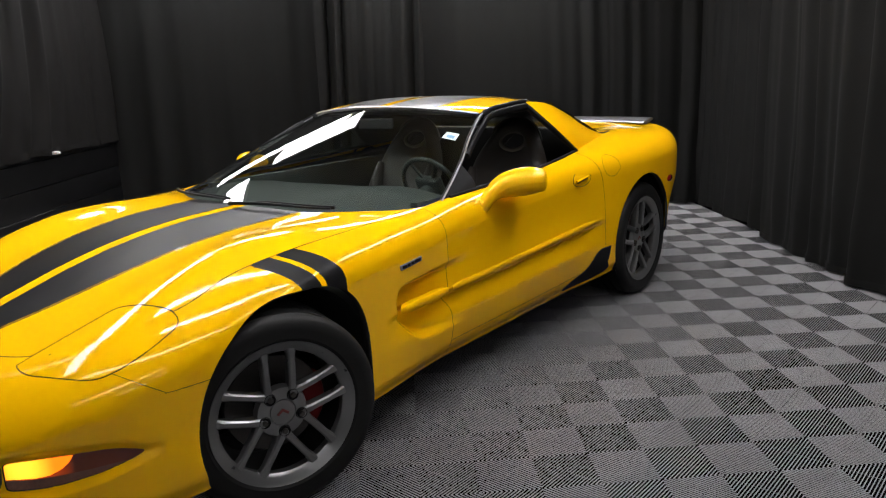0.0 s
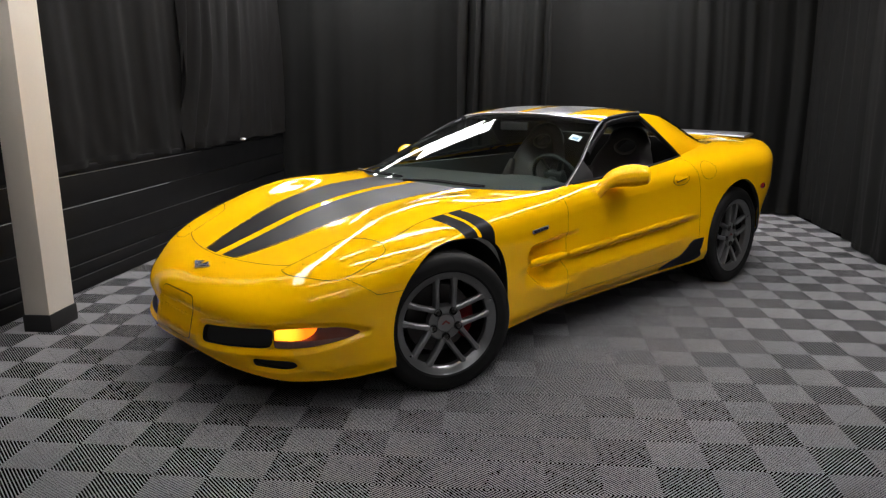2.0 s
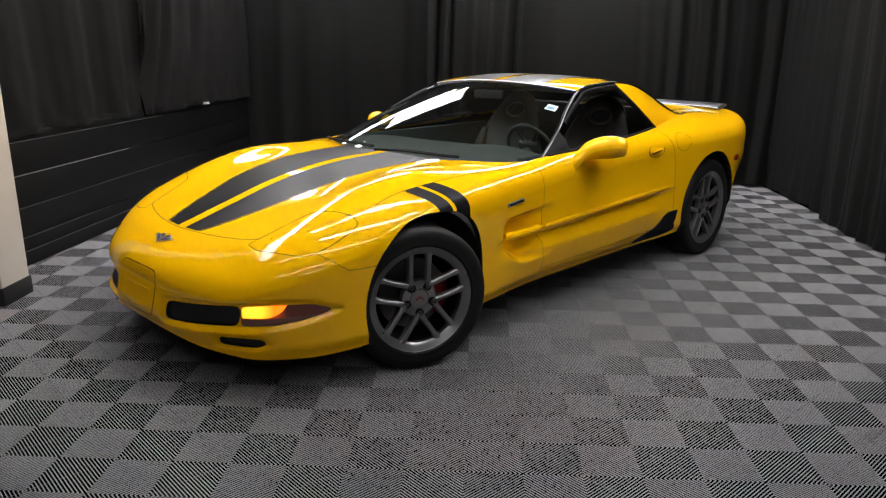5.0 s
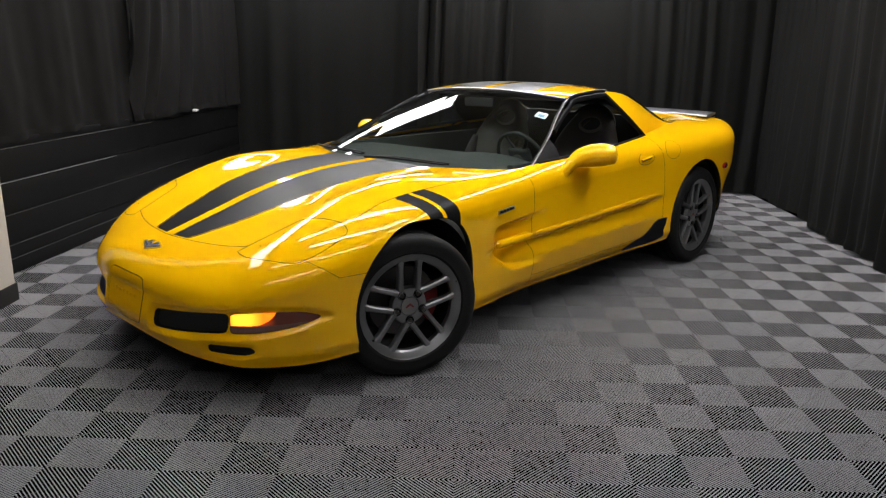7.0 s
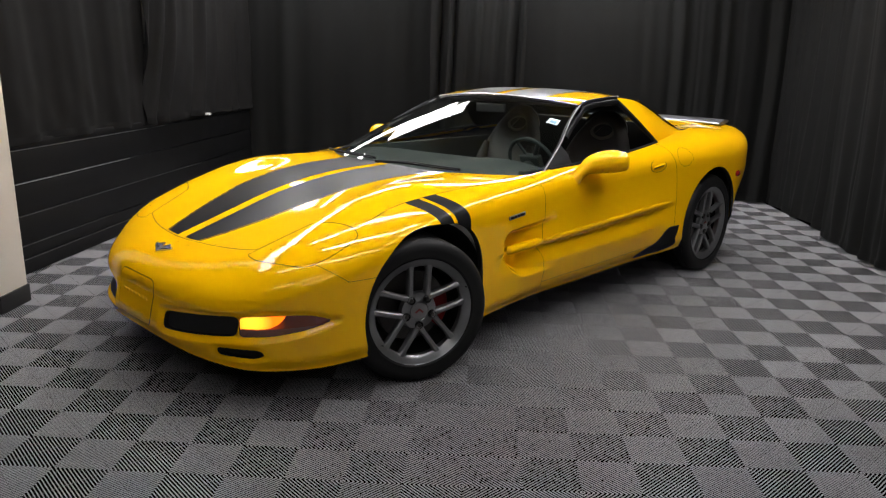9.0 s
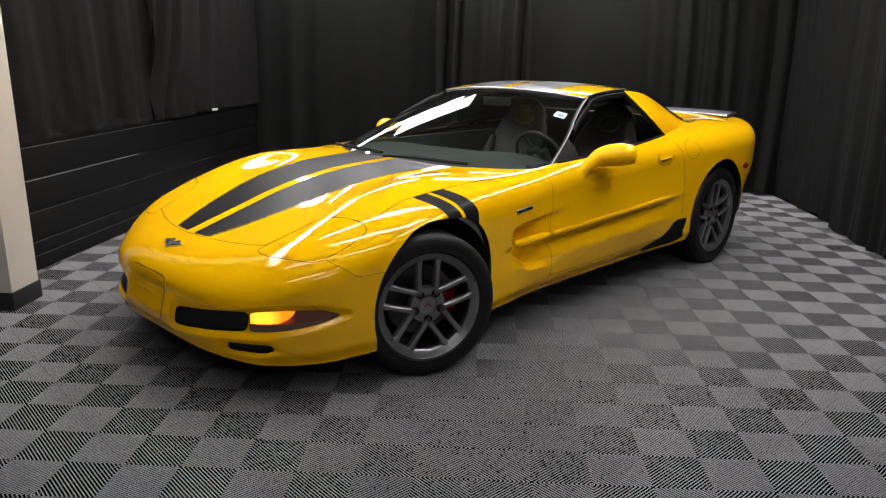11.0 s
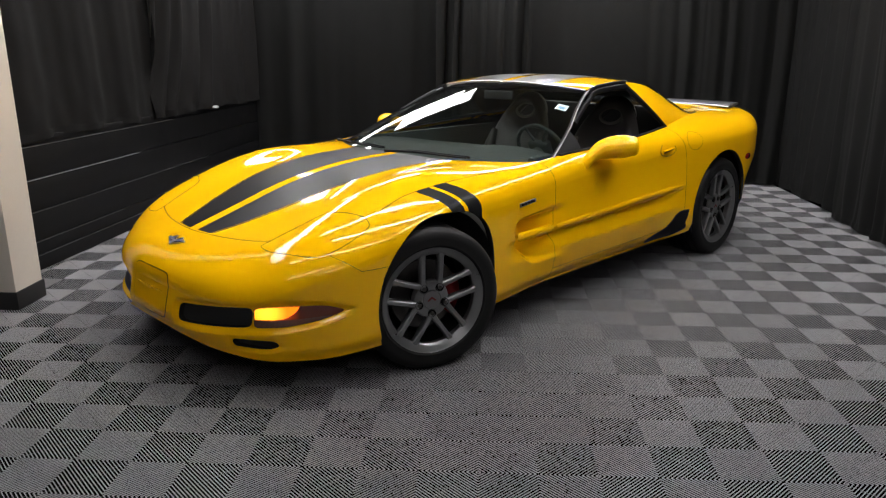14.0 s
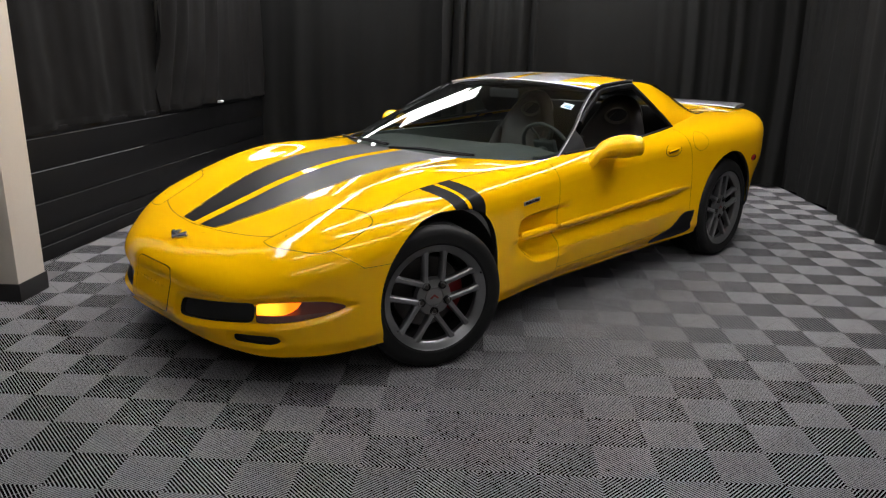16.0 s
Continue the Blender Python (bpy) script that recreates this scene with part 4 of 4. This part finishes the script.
    bm = bmesh.new()
    bmesh.ops.create_uvsphere(bm, u_segments=20, v_segments=10, radius=1)
    bmesh.ops.scale(bm, vec=(0.040, 0.008, 0.021), verts=bm.verts)
    bmesh.ops.translate(bm, vec=(mx, s * my, mz), verts=bm.verts)
    part("side_marker", bm, material("red_marker_lens", (0.28, 0.012, 0.008), 0.15, coat=1.0) if s > 0 else bpy.data.materials["red_marker_lens"], car, "dark red side marker lens")

# nose emblem: two crossed wings of bright metal over a dark heart
def set_on_nose(bm, x, y, turn_deg, up=0.003):
    m = Matrix.Translation((x, y, float(deck(x, y) - rolled(0.89, 0.89 - x)) + up)) @ Matrix.Rotation(radians(19), 4, "Y") @ Matrix.Rotation(radians(turn_deg), 4, "Z")
    bmesh.ops.transform(bm, matrix=m, verts=bm.verts)
    return bm


def flag_bm(pts, q, low, high):
    """A flat plate from an outline of (ahead, aside), mirrored by q."""
    bm = bmesh.new()
    pts = [(x, y * q) for x, y in pts]
    top, bot = [bm.verts.new((x, y, high)) for x, y in pts], [bm.verts.new((x, y, low)) for x, y in pts]
    n = len(pts)
    bm.faces.new(top), bm.faces.new(bot[::-1])
    for i in range(n):
        bm.faces.new((top[i], bot[i], bot[(i + 1) % n], top[(i + 1) % n]))
    bmesh.ops.recalc_face_normals(bm, faces=bm.faces[:])
    return bm


WING = [(0.030, 0.0), (0.018, 0.016), (0.012, 0.034), (0.004, 0.050), (-0.008, 0.072), (-0.020, 0.066), (-0.014, 0.050), (-0.026, 0.040), (-0.034, 0.022), (-0.020, 0.010), (-0.004, 0.0)]
emblem = part("nose_emblem", join(*[set_on_nose(flag_bm(WING, q, -0.004, 0.004), 0.756, 0, 0, 0.003) for q in (1, -1)]), EMBLEM, bumper, "silver winged emblem")
for q in (1, -1):
    for inlay in ([(0.012, 0.016), (-0.004, 0.054), (-0.008, 0.052), (0.004, 0.014)], [(-0.008, 0.014), (-0.025, 0.032), (-0.029, 0.025), (-0.014, 0.009)]):
        part("emblem_inlay", set_on_nose(flag_bm(inlay, q, 0.003, 0.0056), 0.756, 0, 0, 0.003), DARK_METAL, emblem, "dark inlay")

# plain raised bars added in place of the plate cover's lettering
for k in range(7):
    y = -0.105 + 0.035 * k
    bm = box_bm(-0.0015, 0.0015, -0.012, 0.012, -0.012, 0.012, 0.0012)
    bmesh.ops.translate(bm, vec=(0.1 + 0.790 * (1 - (abs(y) / 0.885) ** 2.6) ** (1 / 2.4) - 0.0016, y, 0.372), verts=bm.verts)
    part("raised_bar", bm, YELLOW, bumper)

# door mirrors
for s in (1, -1):
    mpath = [curve(*zip((0, 0.12, 0.25, 0.4, 0.6, 0.8, 1), w)) for w in (
        (-1.100, -1.122, -1.148, -1.182, -1.224, -1.268, -1.302), (0.845, 0.868, 0.884, 0.903, 0.940, 0.985, 1.022), (0.760, 0.802, 0.832, 0.854, 0.869, 0.875, 0.876))]
    m_side = curve((0, 0.036), (0.12, 0.034), (0.25, 0.038), (0.4, 0.052), (0.6, 0.066), (0.8, 0.070), (1, 0.060))
    m_up = curve((0, 0.034), (0.12, 0.030), (0.25, 0.033), (0.4, 0.047), (0.6, 0.058), (0.8, 0.060), (1, 0.051))

    def shell(a, b):
        t, ph = a / 0.8, 2 * math.pi * b
        k, ahead = 1.0, 0.0
        if t > 1:
            q = (t - 1) / 0.25
            k, ahead, t = math.sqrt(max(0.0, 1 - q * q)), 0.026 * math.sin(q * math.pi / 2), 1
        c = np.array([float(g(t)) for g in mpath])
        lo, hi = max(0, t - 0.04), min(1, t + 0.04)
        way_ = np.array([float(g(hi) - g(lo)) for g in mpath])
        way_ /= np.linalg.norm(way_)
        side = np.cross(way_, (0, 0, 1))
        side /= np.linalg.norm(side)
        up = np.cross(side, way_)
        p = c + way_ * ahead + side * (float(m_side(t)) * k * math.cos(ph)) + up * (float(m_up(t)) * k * math.copysign(abs(math.sin(ph)) ** 0.85, math.sin(ph)))
        return p * (1, s, 1) + np.array((-0.03, 0.035, 0.0) if s < 0 else (0, 0, 0))
    v, f = patch(shell, 44, 28)
    mirror = mesh_object("door_mirror", v, f if s < 0 else [q[::-1] for q in f], YELLOW, car)
    bm = disc_bm(1.0, 0, 32, 0.004)
    bmesh.ops.transform(bm, matrix=Matrix.Translation((-1.318 if s > 0 else -1.348, s * 0.962 + (0 if s > 0 else 0.035), 0.874)) @ Matrix.Rotation(radians(-16 * s), 4, "Z") @ Matrix.Rotation(math.pi / 2, 4, "Z") @ Matrix.Diagonal((0.070, 1, 0.042, 1)), verts=bm.verts)
    part("mirror_glass", bm, MIRROR, mirror, "mirror glass")

# wipers in the cowl
for y0, y1, dx in ((-0.62, -0.12, 0.0), (-0.02, 0.50, 0.01)):
    pts = []
    for u in np.linspace(0, 1, 12):
        y = y0 + (y1 - y0) * u
        x = float(screen_base(y)) + 0.035 - 0.045 * u
        pts.append((x + dx, y, float(deck(x, y)) + 0.014 + 0.012 * math.sin(math.pi * u)))
    wiper = part("wiper", tube_bm(pts, lambda u: 0.010 - 0.004 * u, 8, 0.8), TRIM, car, "black wiper arm")
    part("blade", tube_bm([(p[0] - 0.014, p[1] + 0.01, p[2] + 0.002) for p in pts[3:]], 0.0045, 6, 1.6), TRIM, wiper, "rubber blade")
v, f = patch(lambda a, b: (float(screen_base(0.77 * (2 * b - 1))) + 0.055 - 0.075 * a, 0.77 * (2 * b - 1), float(deck(screen_base(0.77 * (2 * b - 1)), 0.77 * (2 * b - 1))) - 0.012 - 0.02 * a), 3, 30)
v, f = thicken(v, f, 0.006, (-0.7, 0, 0))
mesh_object("cowl", v, f, TRIM, car, "black plastic cowl under the wipers")

# ---- cabin ----
cab = box_bm(-2.55, -0.75, -0.74, 0.74, 0.24, 0.32)
part("cabin_floor", cab, LEATHER, car, shade=False)
for s in (1, -1):
    part("door_card", box_bm(-2.2, -0.85, s * 0.70 - 0.02, s * 0.70 + 0.02, 0.30, 0.83, 0.01), DASH, car, "black door lining")


def dash_f(a, b):
    y = 0.74 * (2 * b - 1)
    x0 = float(screen_base(y)) - 0.02
    hood_ = 0.035 * math.exp(-((y - 0.36) / 0.20) ** 2)
    if a < 0.6:
        u = a / 0.6
        return np.array((x0 + (-1.22 + 0.10 * (y / 0.74) ** 2 - x0) * u, y, float(deck(screen_base(y), y)) - 0.035 + (0.03 + hood_) * math.sin(u * math.pi * 0.8)))
    u = (a - 0.6) / 0.4
    return np.array((-1.22 + 0.10 * (y / 0.74) ** 2 + 0.06 * u, y, float(deck(screen_base(y), y)) - 0.035 + (0.03 + hood_) * 0.588 - 0.32 * u))


v, f = patch(dash_f, 26, 40)
mesh_object("dashboard", v, f, DASH, car, "dark grey dashboard with a hooded binnacle")
# steering wheel
sw = Matrix.Translation((-1.42, 0.335, 0.778)) @ Matrix.Rotation(radians(-64), 4, "Y")
ring = [sw @ Vector((0.172 * math.cos(a), 0.172 * math.sin(a), 0)) for a in np.linspace(0, 2 * math.pi, 49)[:-1]]
steer = part("steering_wheel", tube_bm(ring, 0.012, 10, closed=True), DASH, car, "black leather steering wheel")
hub = box_bm(-0.07, 0.07, -0.075, 0.075, -0.03, 0.02, 0.02, 3)
bmesh.ops.transform(hub, matrix=sw, verts=hub.verts)
part("hub_pad", hub, DASH, steer)
for a in (0.3, math.pi - 0.3, math.pi * 1.5 - 0.5, math.pi * 1.5 + 0.5):
    part("spoke", tube_bm([sw @ Vector((r * math.cos(a + 1.57), r * math.sin(a + 1.57), 0)) for r in (0.06, 0.12, 0.168)], 0.013, 8, 0.6), DASH, steer)
part("column", tube_bm([(-1.15, 0.335, 0.68), (-1.40, 0.335, 0.77)], 0.04, 12), DASH, steer)


def seat(y0):
    s_ = part("seat", box_bm(-2.02, -1.50, y0 - 0.25, y0 + 0.25, 0.32, 0.47, 0.05, 4), LEATHER, car, "black leather bucket seat")
    # backrest with an opening below the head pad
    lean = lambda z: -1.93 - 0.42 * (z - 0.45)

    def back(a, b):
        ang = 2 * math.pi * b
        half_w = 0.25
        zz = 0.45 + 0.62 * (0.5 + 0.5 * math.sin(ang))
        w = half_w * (1.0 - 0.42 * max(0, (zz - 0.78) / 0.29) ** 1.3)
        oy, oz = w * math.copysign(abs(math.cos(ang)) ** 0.6, math.cos(ang)), zz
        iy, iz = 0.075 * math.cos(ang), 0.945 + 0.042 * math.sin(ang)
        u = a
        yv, zv = oy + (iy - oy) * u, oz + (iz - oz) * u
        puff = 0.055 * math.sin(math.pi * min(1, u * 1.0)) ** 0.6
        return np.array((lean(zv) + puff, y0 + yv, zv))
    v, f = patch(back, 12, 44)
    v, f = thicken(v, f, 0.09, (-6, y0, 0.7))
    mesh_object("backrest", v, f, LEATHER, s_)
    ring_ = [(lean(0.945 + 0.050 * math.sin(t_)) + 0.016, y0 + 0.084 * math.cos(t_), 0.945 + 0.050 * math.sin(t_)) for t_ in np.linspace(0, 2 * math.pi, 33)[:-1]]
    part("opening_ring", tube_bm(ring_, 0.010, 8, closed=True), SEAT_TRIM, s_, "trim ring round the opening")
    for q in (-1, 1):
        part("bolster", tube_bm([(lean(z) + 0.06, y0 + q * (0.21 - 0.02 * (z - 0.5)), z) for z in np.linspace(0.47, 0.80, 9)], lambda u: 0.045 * math.sin(math.pi * (0.15 + 0.7 * u)), 10), LEATHER, s_)


seat(0.36), seat(-0.36)
part("roof_lining", box_bm(-2.24, -1.55, -0.54, 0.54, 1.12, 1.13), LEATHER, car, shade=False)
bm = box_bm(-0.012, 0.012, -0.10, 0.10, -0.028, 0.028, 0.01, 3)
bmesh.ops.transform(bm, matrix=Matrix.Translation((-1.40, 0, 1.095)) @ Matrix.Rotation(radians(12), 4, "Z"), verts=bm.verts)
part("inner_mirror", bm, LINER, car, "black rear-view mirror")
# inspection tags on the glass
def on_screen(u, v, off):
    p = screen(u, v)
    return p - np.array((0.4, 0, 0.9)) * off


for (u0, u1, v0, v1, mat, nm) in ((0.700, 0.775, 0.835, 0.915, WHITE_TAG, "paper_tag"), (0.715, 0.745, 0.855, 0.90, BLUE_TAG, "tag_print")):
    v, f = patch(lambda a, b: on_screen(u0 + (u1 - u0) * a, v0 + (v1 - v0) * b, 0.006 if mat is WHITE_TAG else 0.0052), 4, 4)
    v, f = thicken(v, f, 0.0005, (-1.6, 0, 0.6))
    mesh_object(nm, v, f, mat, ws, "white paper tag inside the glass")


# ---- wheels: built round the y axis, outside towards +y ----
def wheel(x, y, z, r, width, bead, turn_deg, side):
    w = new("wheel")
    w.parent = car
    w.matrix_local = pose(x, y, z, 0, 0, turn_deg) @ (Matrix.Identity(4) if side > 0 else pose(0, 0, 0, 0, 0, 180))
    tagged(w, "grey alloy wheel with five twin spokes")
    hw = width / 2
    side_r = bead + 0.010
    prof = [(side_r - 0.012, -hw * 0.80), (side_r, -hw * 0.86), (side_r + (r - side_r) * 0.45, -hw * 1.0), (r - 0.030, -hw * 0.97), (r - 0.010, -hw * 0.88), (r - 0.001, -hw * 0.74)]
    for k in range(4):
        c = -hw * 0.72 + hw * 1.44 * (k + 0.5) / 4
        prof += [(r, c - hw * 0.15), (r, c + hw * 0.13), (r - 0.008, c + hw * 0.145), (r - 0.008, c + hw * 0.165)]
    prof += [(r - 0.001, hw * 0.74), (r - 0.010, hw * 0.88), (r - 0.018, hw * 0.93), (r - 0.030, hw * 0.97), (side_r + (r - side_r) * 0.45, hw * 0.99), (side_r + 0.016, hw * 0.955), (side_r + 0.012, hw * 0.965), (side_r + 0.003, hw * 0.93), (side_r - 0.010, hw * 0.84)]
    part("tyre", lathe_bm(prof, 96), RUBBER, w, "black low-profile tyre")
    part("barrel", lathe_bm([(bead - 0.004, -hw * 0.84), (bead - 0.022, -hw * 0.5), (bead - 0.022, hw * 0.3), (bead - 0.018, hw * 0.62)], 72), RIM_DARK, w, "dark inner barrel")
    face = hw * 0.93
    lip = [(bead - 0.020, face - 0.055), (bead - 0.024, face - 0.022), (bead - 0.014, face - 0.010), (bead + 0.004, face - 0.004), (bead + 0.011, face + 0.002), (bead + 0.0115, face - 0.010), (bead + 0.002, face - 0.02)]
    part("rim_lip", lathe_bm(lip, 96), RIM, w)
    outer = bead - 0.016
    for k in range(5):
        for q in (-1, 1):
            bm = bmesh.new()
            secs = []
            for u in (0.0, 0.12, 0.3, 0.55, 0.8, 0.92, 1.0):
                rr = 0.044 + (outer - 0.044) * u
                off = q * (0.0395 + 0.0045 * u)
                w2 = 0.0115 + 0.006 * max(0, 0.3 - u) / 0.3 + 0.006 * max(0, u - 0.8) / 0.2
                yy = face - 0.024 + 0.013 * u + 0.003 * math.sin(math.pi * u)
                dd = 0.040 - 0.012 * u
                secs.append([bm.verts.new(p) for p in ((off - w2, yy - dd, rr), (off - w2, yy - 0.006, rr), (off - w2 * 0.55, yy, rr), (off + w2 * 0.55, yy, rr), (off + w2, yy - 0.006, rr), (off + w2, yy - dd, rr))])
            for a, b in zip(secs, secs[1:]):
                for i in range(6):
                    bm.faces.new((a[i], a[(i + 1) % 6], b[(i + 1) % 6], b[i]))
            bm.faces.new(secs[0]), bm.faces.new(secs[-1][::-1])
            bmesh.ops.recalc_face_normals(bm, faces=bm.faces[:])
            bmesh.ops.rotate(bm, cent=(0, 0, 0), matrix=Matrix.Rotation(2 * math.pi * k / 5 + radians(0), 3, "Y"), verts=bm.verts)
            part("spoke", bm, RIM, w)
    part("hub_disc", lathe_bm([(0.0005, face - 0.034), (0.040, face - 0.030), (0.044, face - 0.0245), (0.066, face - 0.0245), (0.080, face - 0.028), (0.087, face - 0.050)], 60), RIM, w)
    part("centre_cap", lathe_bm([(0.0005, face - 0.0225), (0.034, face - 0.0230), (0.040, face - 0.0245), (0.042, face - 0.031)], 40), RIM, w)
    bm = join(*[(lambda b, q: (bmesh.ops.transform(b, matrix=Matrix.Translation((0.008 * q, face - 0.0215, 0.002)) @ Matrix.Rotation(radians(38 * q), 4, "Y"), verts=b.verts), b)[1])(box_bm(-0.013, 0.013, -0.001, 0.001, -0.004, 0.004, 0.0008), q) for q in (1, -1)])
    part("cap_mark", bm, CAP_RED, w, "dull red winged mark")
    for k in range(5):
        a = 2 * math.pi * (k + 0.5) / 5 + radians(0)
        px_, pz_ = 0.063 * math.sin(a), 0.063 * math.cos(a)
        bm = lathe_bm([(0.0005, face - 0.0250), (0.0150, face - 0.0250), (0.0175, face - 0.0200), (0.0195, face - 0.0255)], 20)
        bmesh.ops.translate(bm, vec=(px_, 0.0015, pz_), verts=bm.verts)
        part("lug_hole", bm, DARK_METAL, w, "dark lug recess")
        bm = disc_bm(0.0092, face - 0.0185, 6, 0.012, 0.0012)
        bmesh.ops.translate(bm, vec=(px_, 0, pz_), verts=bm.verts)
        part("lug_nut", bm, ROTOR, w)
    part("brake_rotor", lathe_bm([(0.06, 0.0), (0.07, 0.010), (0.158, 0.010), (0.160, 0.004), (0.160, -0.018), (0.07, -0.018)], 64), ROTOR, w, "steel brake disc")
    part("brake_hat", lathe_bm([(0.0005, 0.022), (0.06, 0.020), (0.068, 0.008)], 40), RIM_DARK, w)
    a0, a1 = (radians(-42), radians(24))

    def cal(u, v):
        ang = a0 + (a1 - a0) * u
        t = 2 * math.pi * v
        rr = 0.128 + 0.042 * math.copysign(abs(math.cos(t)) ** 0.5, math.cos(t))
        yy = 0.000 + 0.040 * math.copysign(abs(math.sin(t)) ** 0.5, math.sin(t)) * (0.75 + 0.25 * math.sin(math.pi * u))
        return np.array((-rr * math.cos(ang) * (1 if side > 0 else -1), yy, rr * math.sin(ang)))
    v, f = patch(cal, 16, 16)
    ends = [tuple(range(16)), tuple(16 * 17 + i for i in range(16))[::-1]]
    mesh_object("brake_caliper", v, f + ends, RED, w, "red brake caliper")
    return w


STEER = -20
wheel(0.0, 0.788, 0.322, 0.322, 0.262, 0.2265, STEER, 1)
wheel(0.0, -0.788, 0.322, 0.322, 0.262, 0.2265, STEER, -1)
wheel(-2.654, 0.775, 0.332, 0.332, 0.29, 0.2370, 0, 1)
wheel(-2.654, -0.775, 0.332, 0.332, 0.29, 0.2370, 0, -1)

# ---- lamps on the ceiling ----
def tube_lamp(x, y, z, length, width, turn_deg, glow):
    lampo = thing("ceiling_lamp", pose(x, y, z, 0, 0, turn_deg), "long white strip lamp hung from the dark ceiling", "ceiling lamp", "strip lamps on the ceiling")
    part("housing", box_bm(-length / 2, length / 2, -width / 2 - 0.01, width / 2 + 0.01, 0.012, 0.06, 0.004), HOUSING, lampo)
    part("diffuser", box_bm(-length / 2 + 0.01, length / 2 - 0.01, -width / 2, width / 2, -0.012, 0.0115, 0.006), glow, lampo, "glowing white diffuser")
    for q in (-0.4, 0.4):
        part("hanger", tube_bm([(length * q, 0, 0.06), (length * q, 0, HIGH - z)], 0.004, 6), TRIM, lampo)


LAMPS = [
    (-2.36, 2.75, 2.95, 4.9, 0.30, 90, TUBE_LEFT),
    (1.98, 2.2, 2.95, 5.0, 0.17, 90, TUBE_RIGHT),
    (-1.20, 5.34, 2.84, 1.15, 0.70, -5.6, TUBE_WIDE),
    (-1.62, 5.48, 2.575, 1.85, 0.28, -5.6, TUBE_WIDE),
    (0.75, 5.00, 2.72, 2.0, 0.36, -5.6, TUBE_ROOF),
    (-0.35, 1.60, 3.0, 2.4, 0.12, 0, TUBE_DIM),
    (0.15, 0.75, 3.0, 2.4, 0.12, 0, TUBE_DIM),
    (0.0, -0.45, 3.0, 4.0, 0.12, -6, TUBE_LOW),
    (-0.6, -2.3, 3.0, 3.0, 0.14, 0, TUBE_LOW),
    (1.2, -4.2, 2.9, 2.6, 0.20, 0, TUBE_LOW),
]
for row in LAMPS:
    tube_lamp(*row)

# ---- floor tiles: ribs on the slant, turning at every quarter ----
QUARTER, RIB, DEEP = 0.2, 0.0030, 0.0026


def quarter(x0, y0, rising, verts, faces):
    """Ribs on one quarter of a tile, notched along the middle; rising: they run along (1, 1), else along (1, -1)."""
    q, pitch = QUARTER, QUARTER / 13
    h = RIB / 2
    steps = ((-h, -DEEP), (-h, -0.0005), (0.0005 - h, 0.0), (h - 0.0005, 0.0), (h, -0.0005), (h, -DEEP), (-h, -DEEP))
    for k in range(-14, 14):
        c = (k + 0.5) * pitch
        if abs(c) - RIB * 0.70711 >= q:
            continue
        for part_ in (0, 1):
            base = len(verts)
            for e, z in steps:
                o = min(q - 1e-5, max(1e-5 - q, c + e * 1.41421))
                lo, hi = max(0, -o), min(q, q - o)
                mid_ = (lo + hi) / 2
                ends = (lo, max(lo, mid_ - 0.0009)) if part_ == 0 else (min(hi, mid_ + 0.0009), hi)
                for px_ in ends:
                    verts.append((x0 + px_, y0 + (px_ + o if rising else q - px_ - o), z))
            for i in range(6):
                f = (base + 2 * i, base + 2 * i + 1, base + 2 * i + 3, base + 2 * i + 2)
                faces.append(f if not rising else f[::-1])


def spine(x0, y0, rising, verts, faces):
    """A thin web under the ribs, across them, that carries them."""
    base, q, h = len(verts), QUARTER, 0.0004
    for t, e in ((0.004, -h), (0.004, h), (q - 0.004, h), (q - 0.004, -h)):
        verts.append((x0 + t + e, y0 + ((q - t) + e if rising else t - e), -DEEP - 0.0002))
    faces.append((base, base + 1, base + 2, base + 3) if rising else (base + 3, base + 2, base + 1, base))


def tile_mesh(name, cells):
    verts, faces = [], []
    for i, j in cells:
        quarter(i * QUARTER, j * QUARTER, (i + j) % 2 == 0, verts, faces)
        spine(i * QUARTER, j * QUARTER, (i + j) % 2 == 0, verts, faces)
    me = bpy.data.meshes.new(name)
    me.from_pydata(verts, [], faces)
    me.update()
    me.materials.append(TILE)
    return me


tile = tile_mesh("floor_tile", [(-1, 0), (0, 0), (-1, 1), (0, 1)])
rest = []
tx = list(range(-14, 16, 2))
for i in tx:
    for j in range(-30, 29, 2):
        near = -3 <= j * QUARTER - 0.2 <= 4.6 and -2.5 < i * QUARTER < 2.7
        if near:
            ob = new("floor_tile", tile)
            ob.location = (i * QUARTER, j * QUARTER, 0)
            ob.parent = floor
        else:
            rest += [(i - 1, j), (i, j), (i - 1, j + 1), (i, j + 1)]
ob = new("outer_floor_tiles", tile_mesh("outer_floor_tiles", rest))
ob.parent = floor
tagged(ob, kind="stuff")
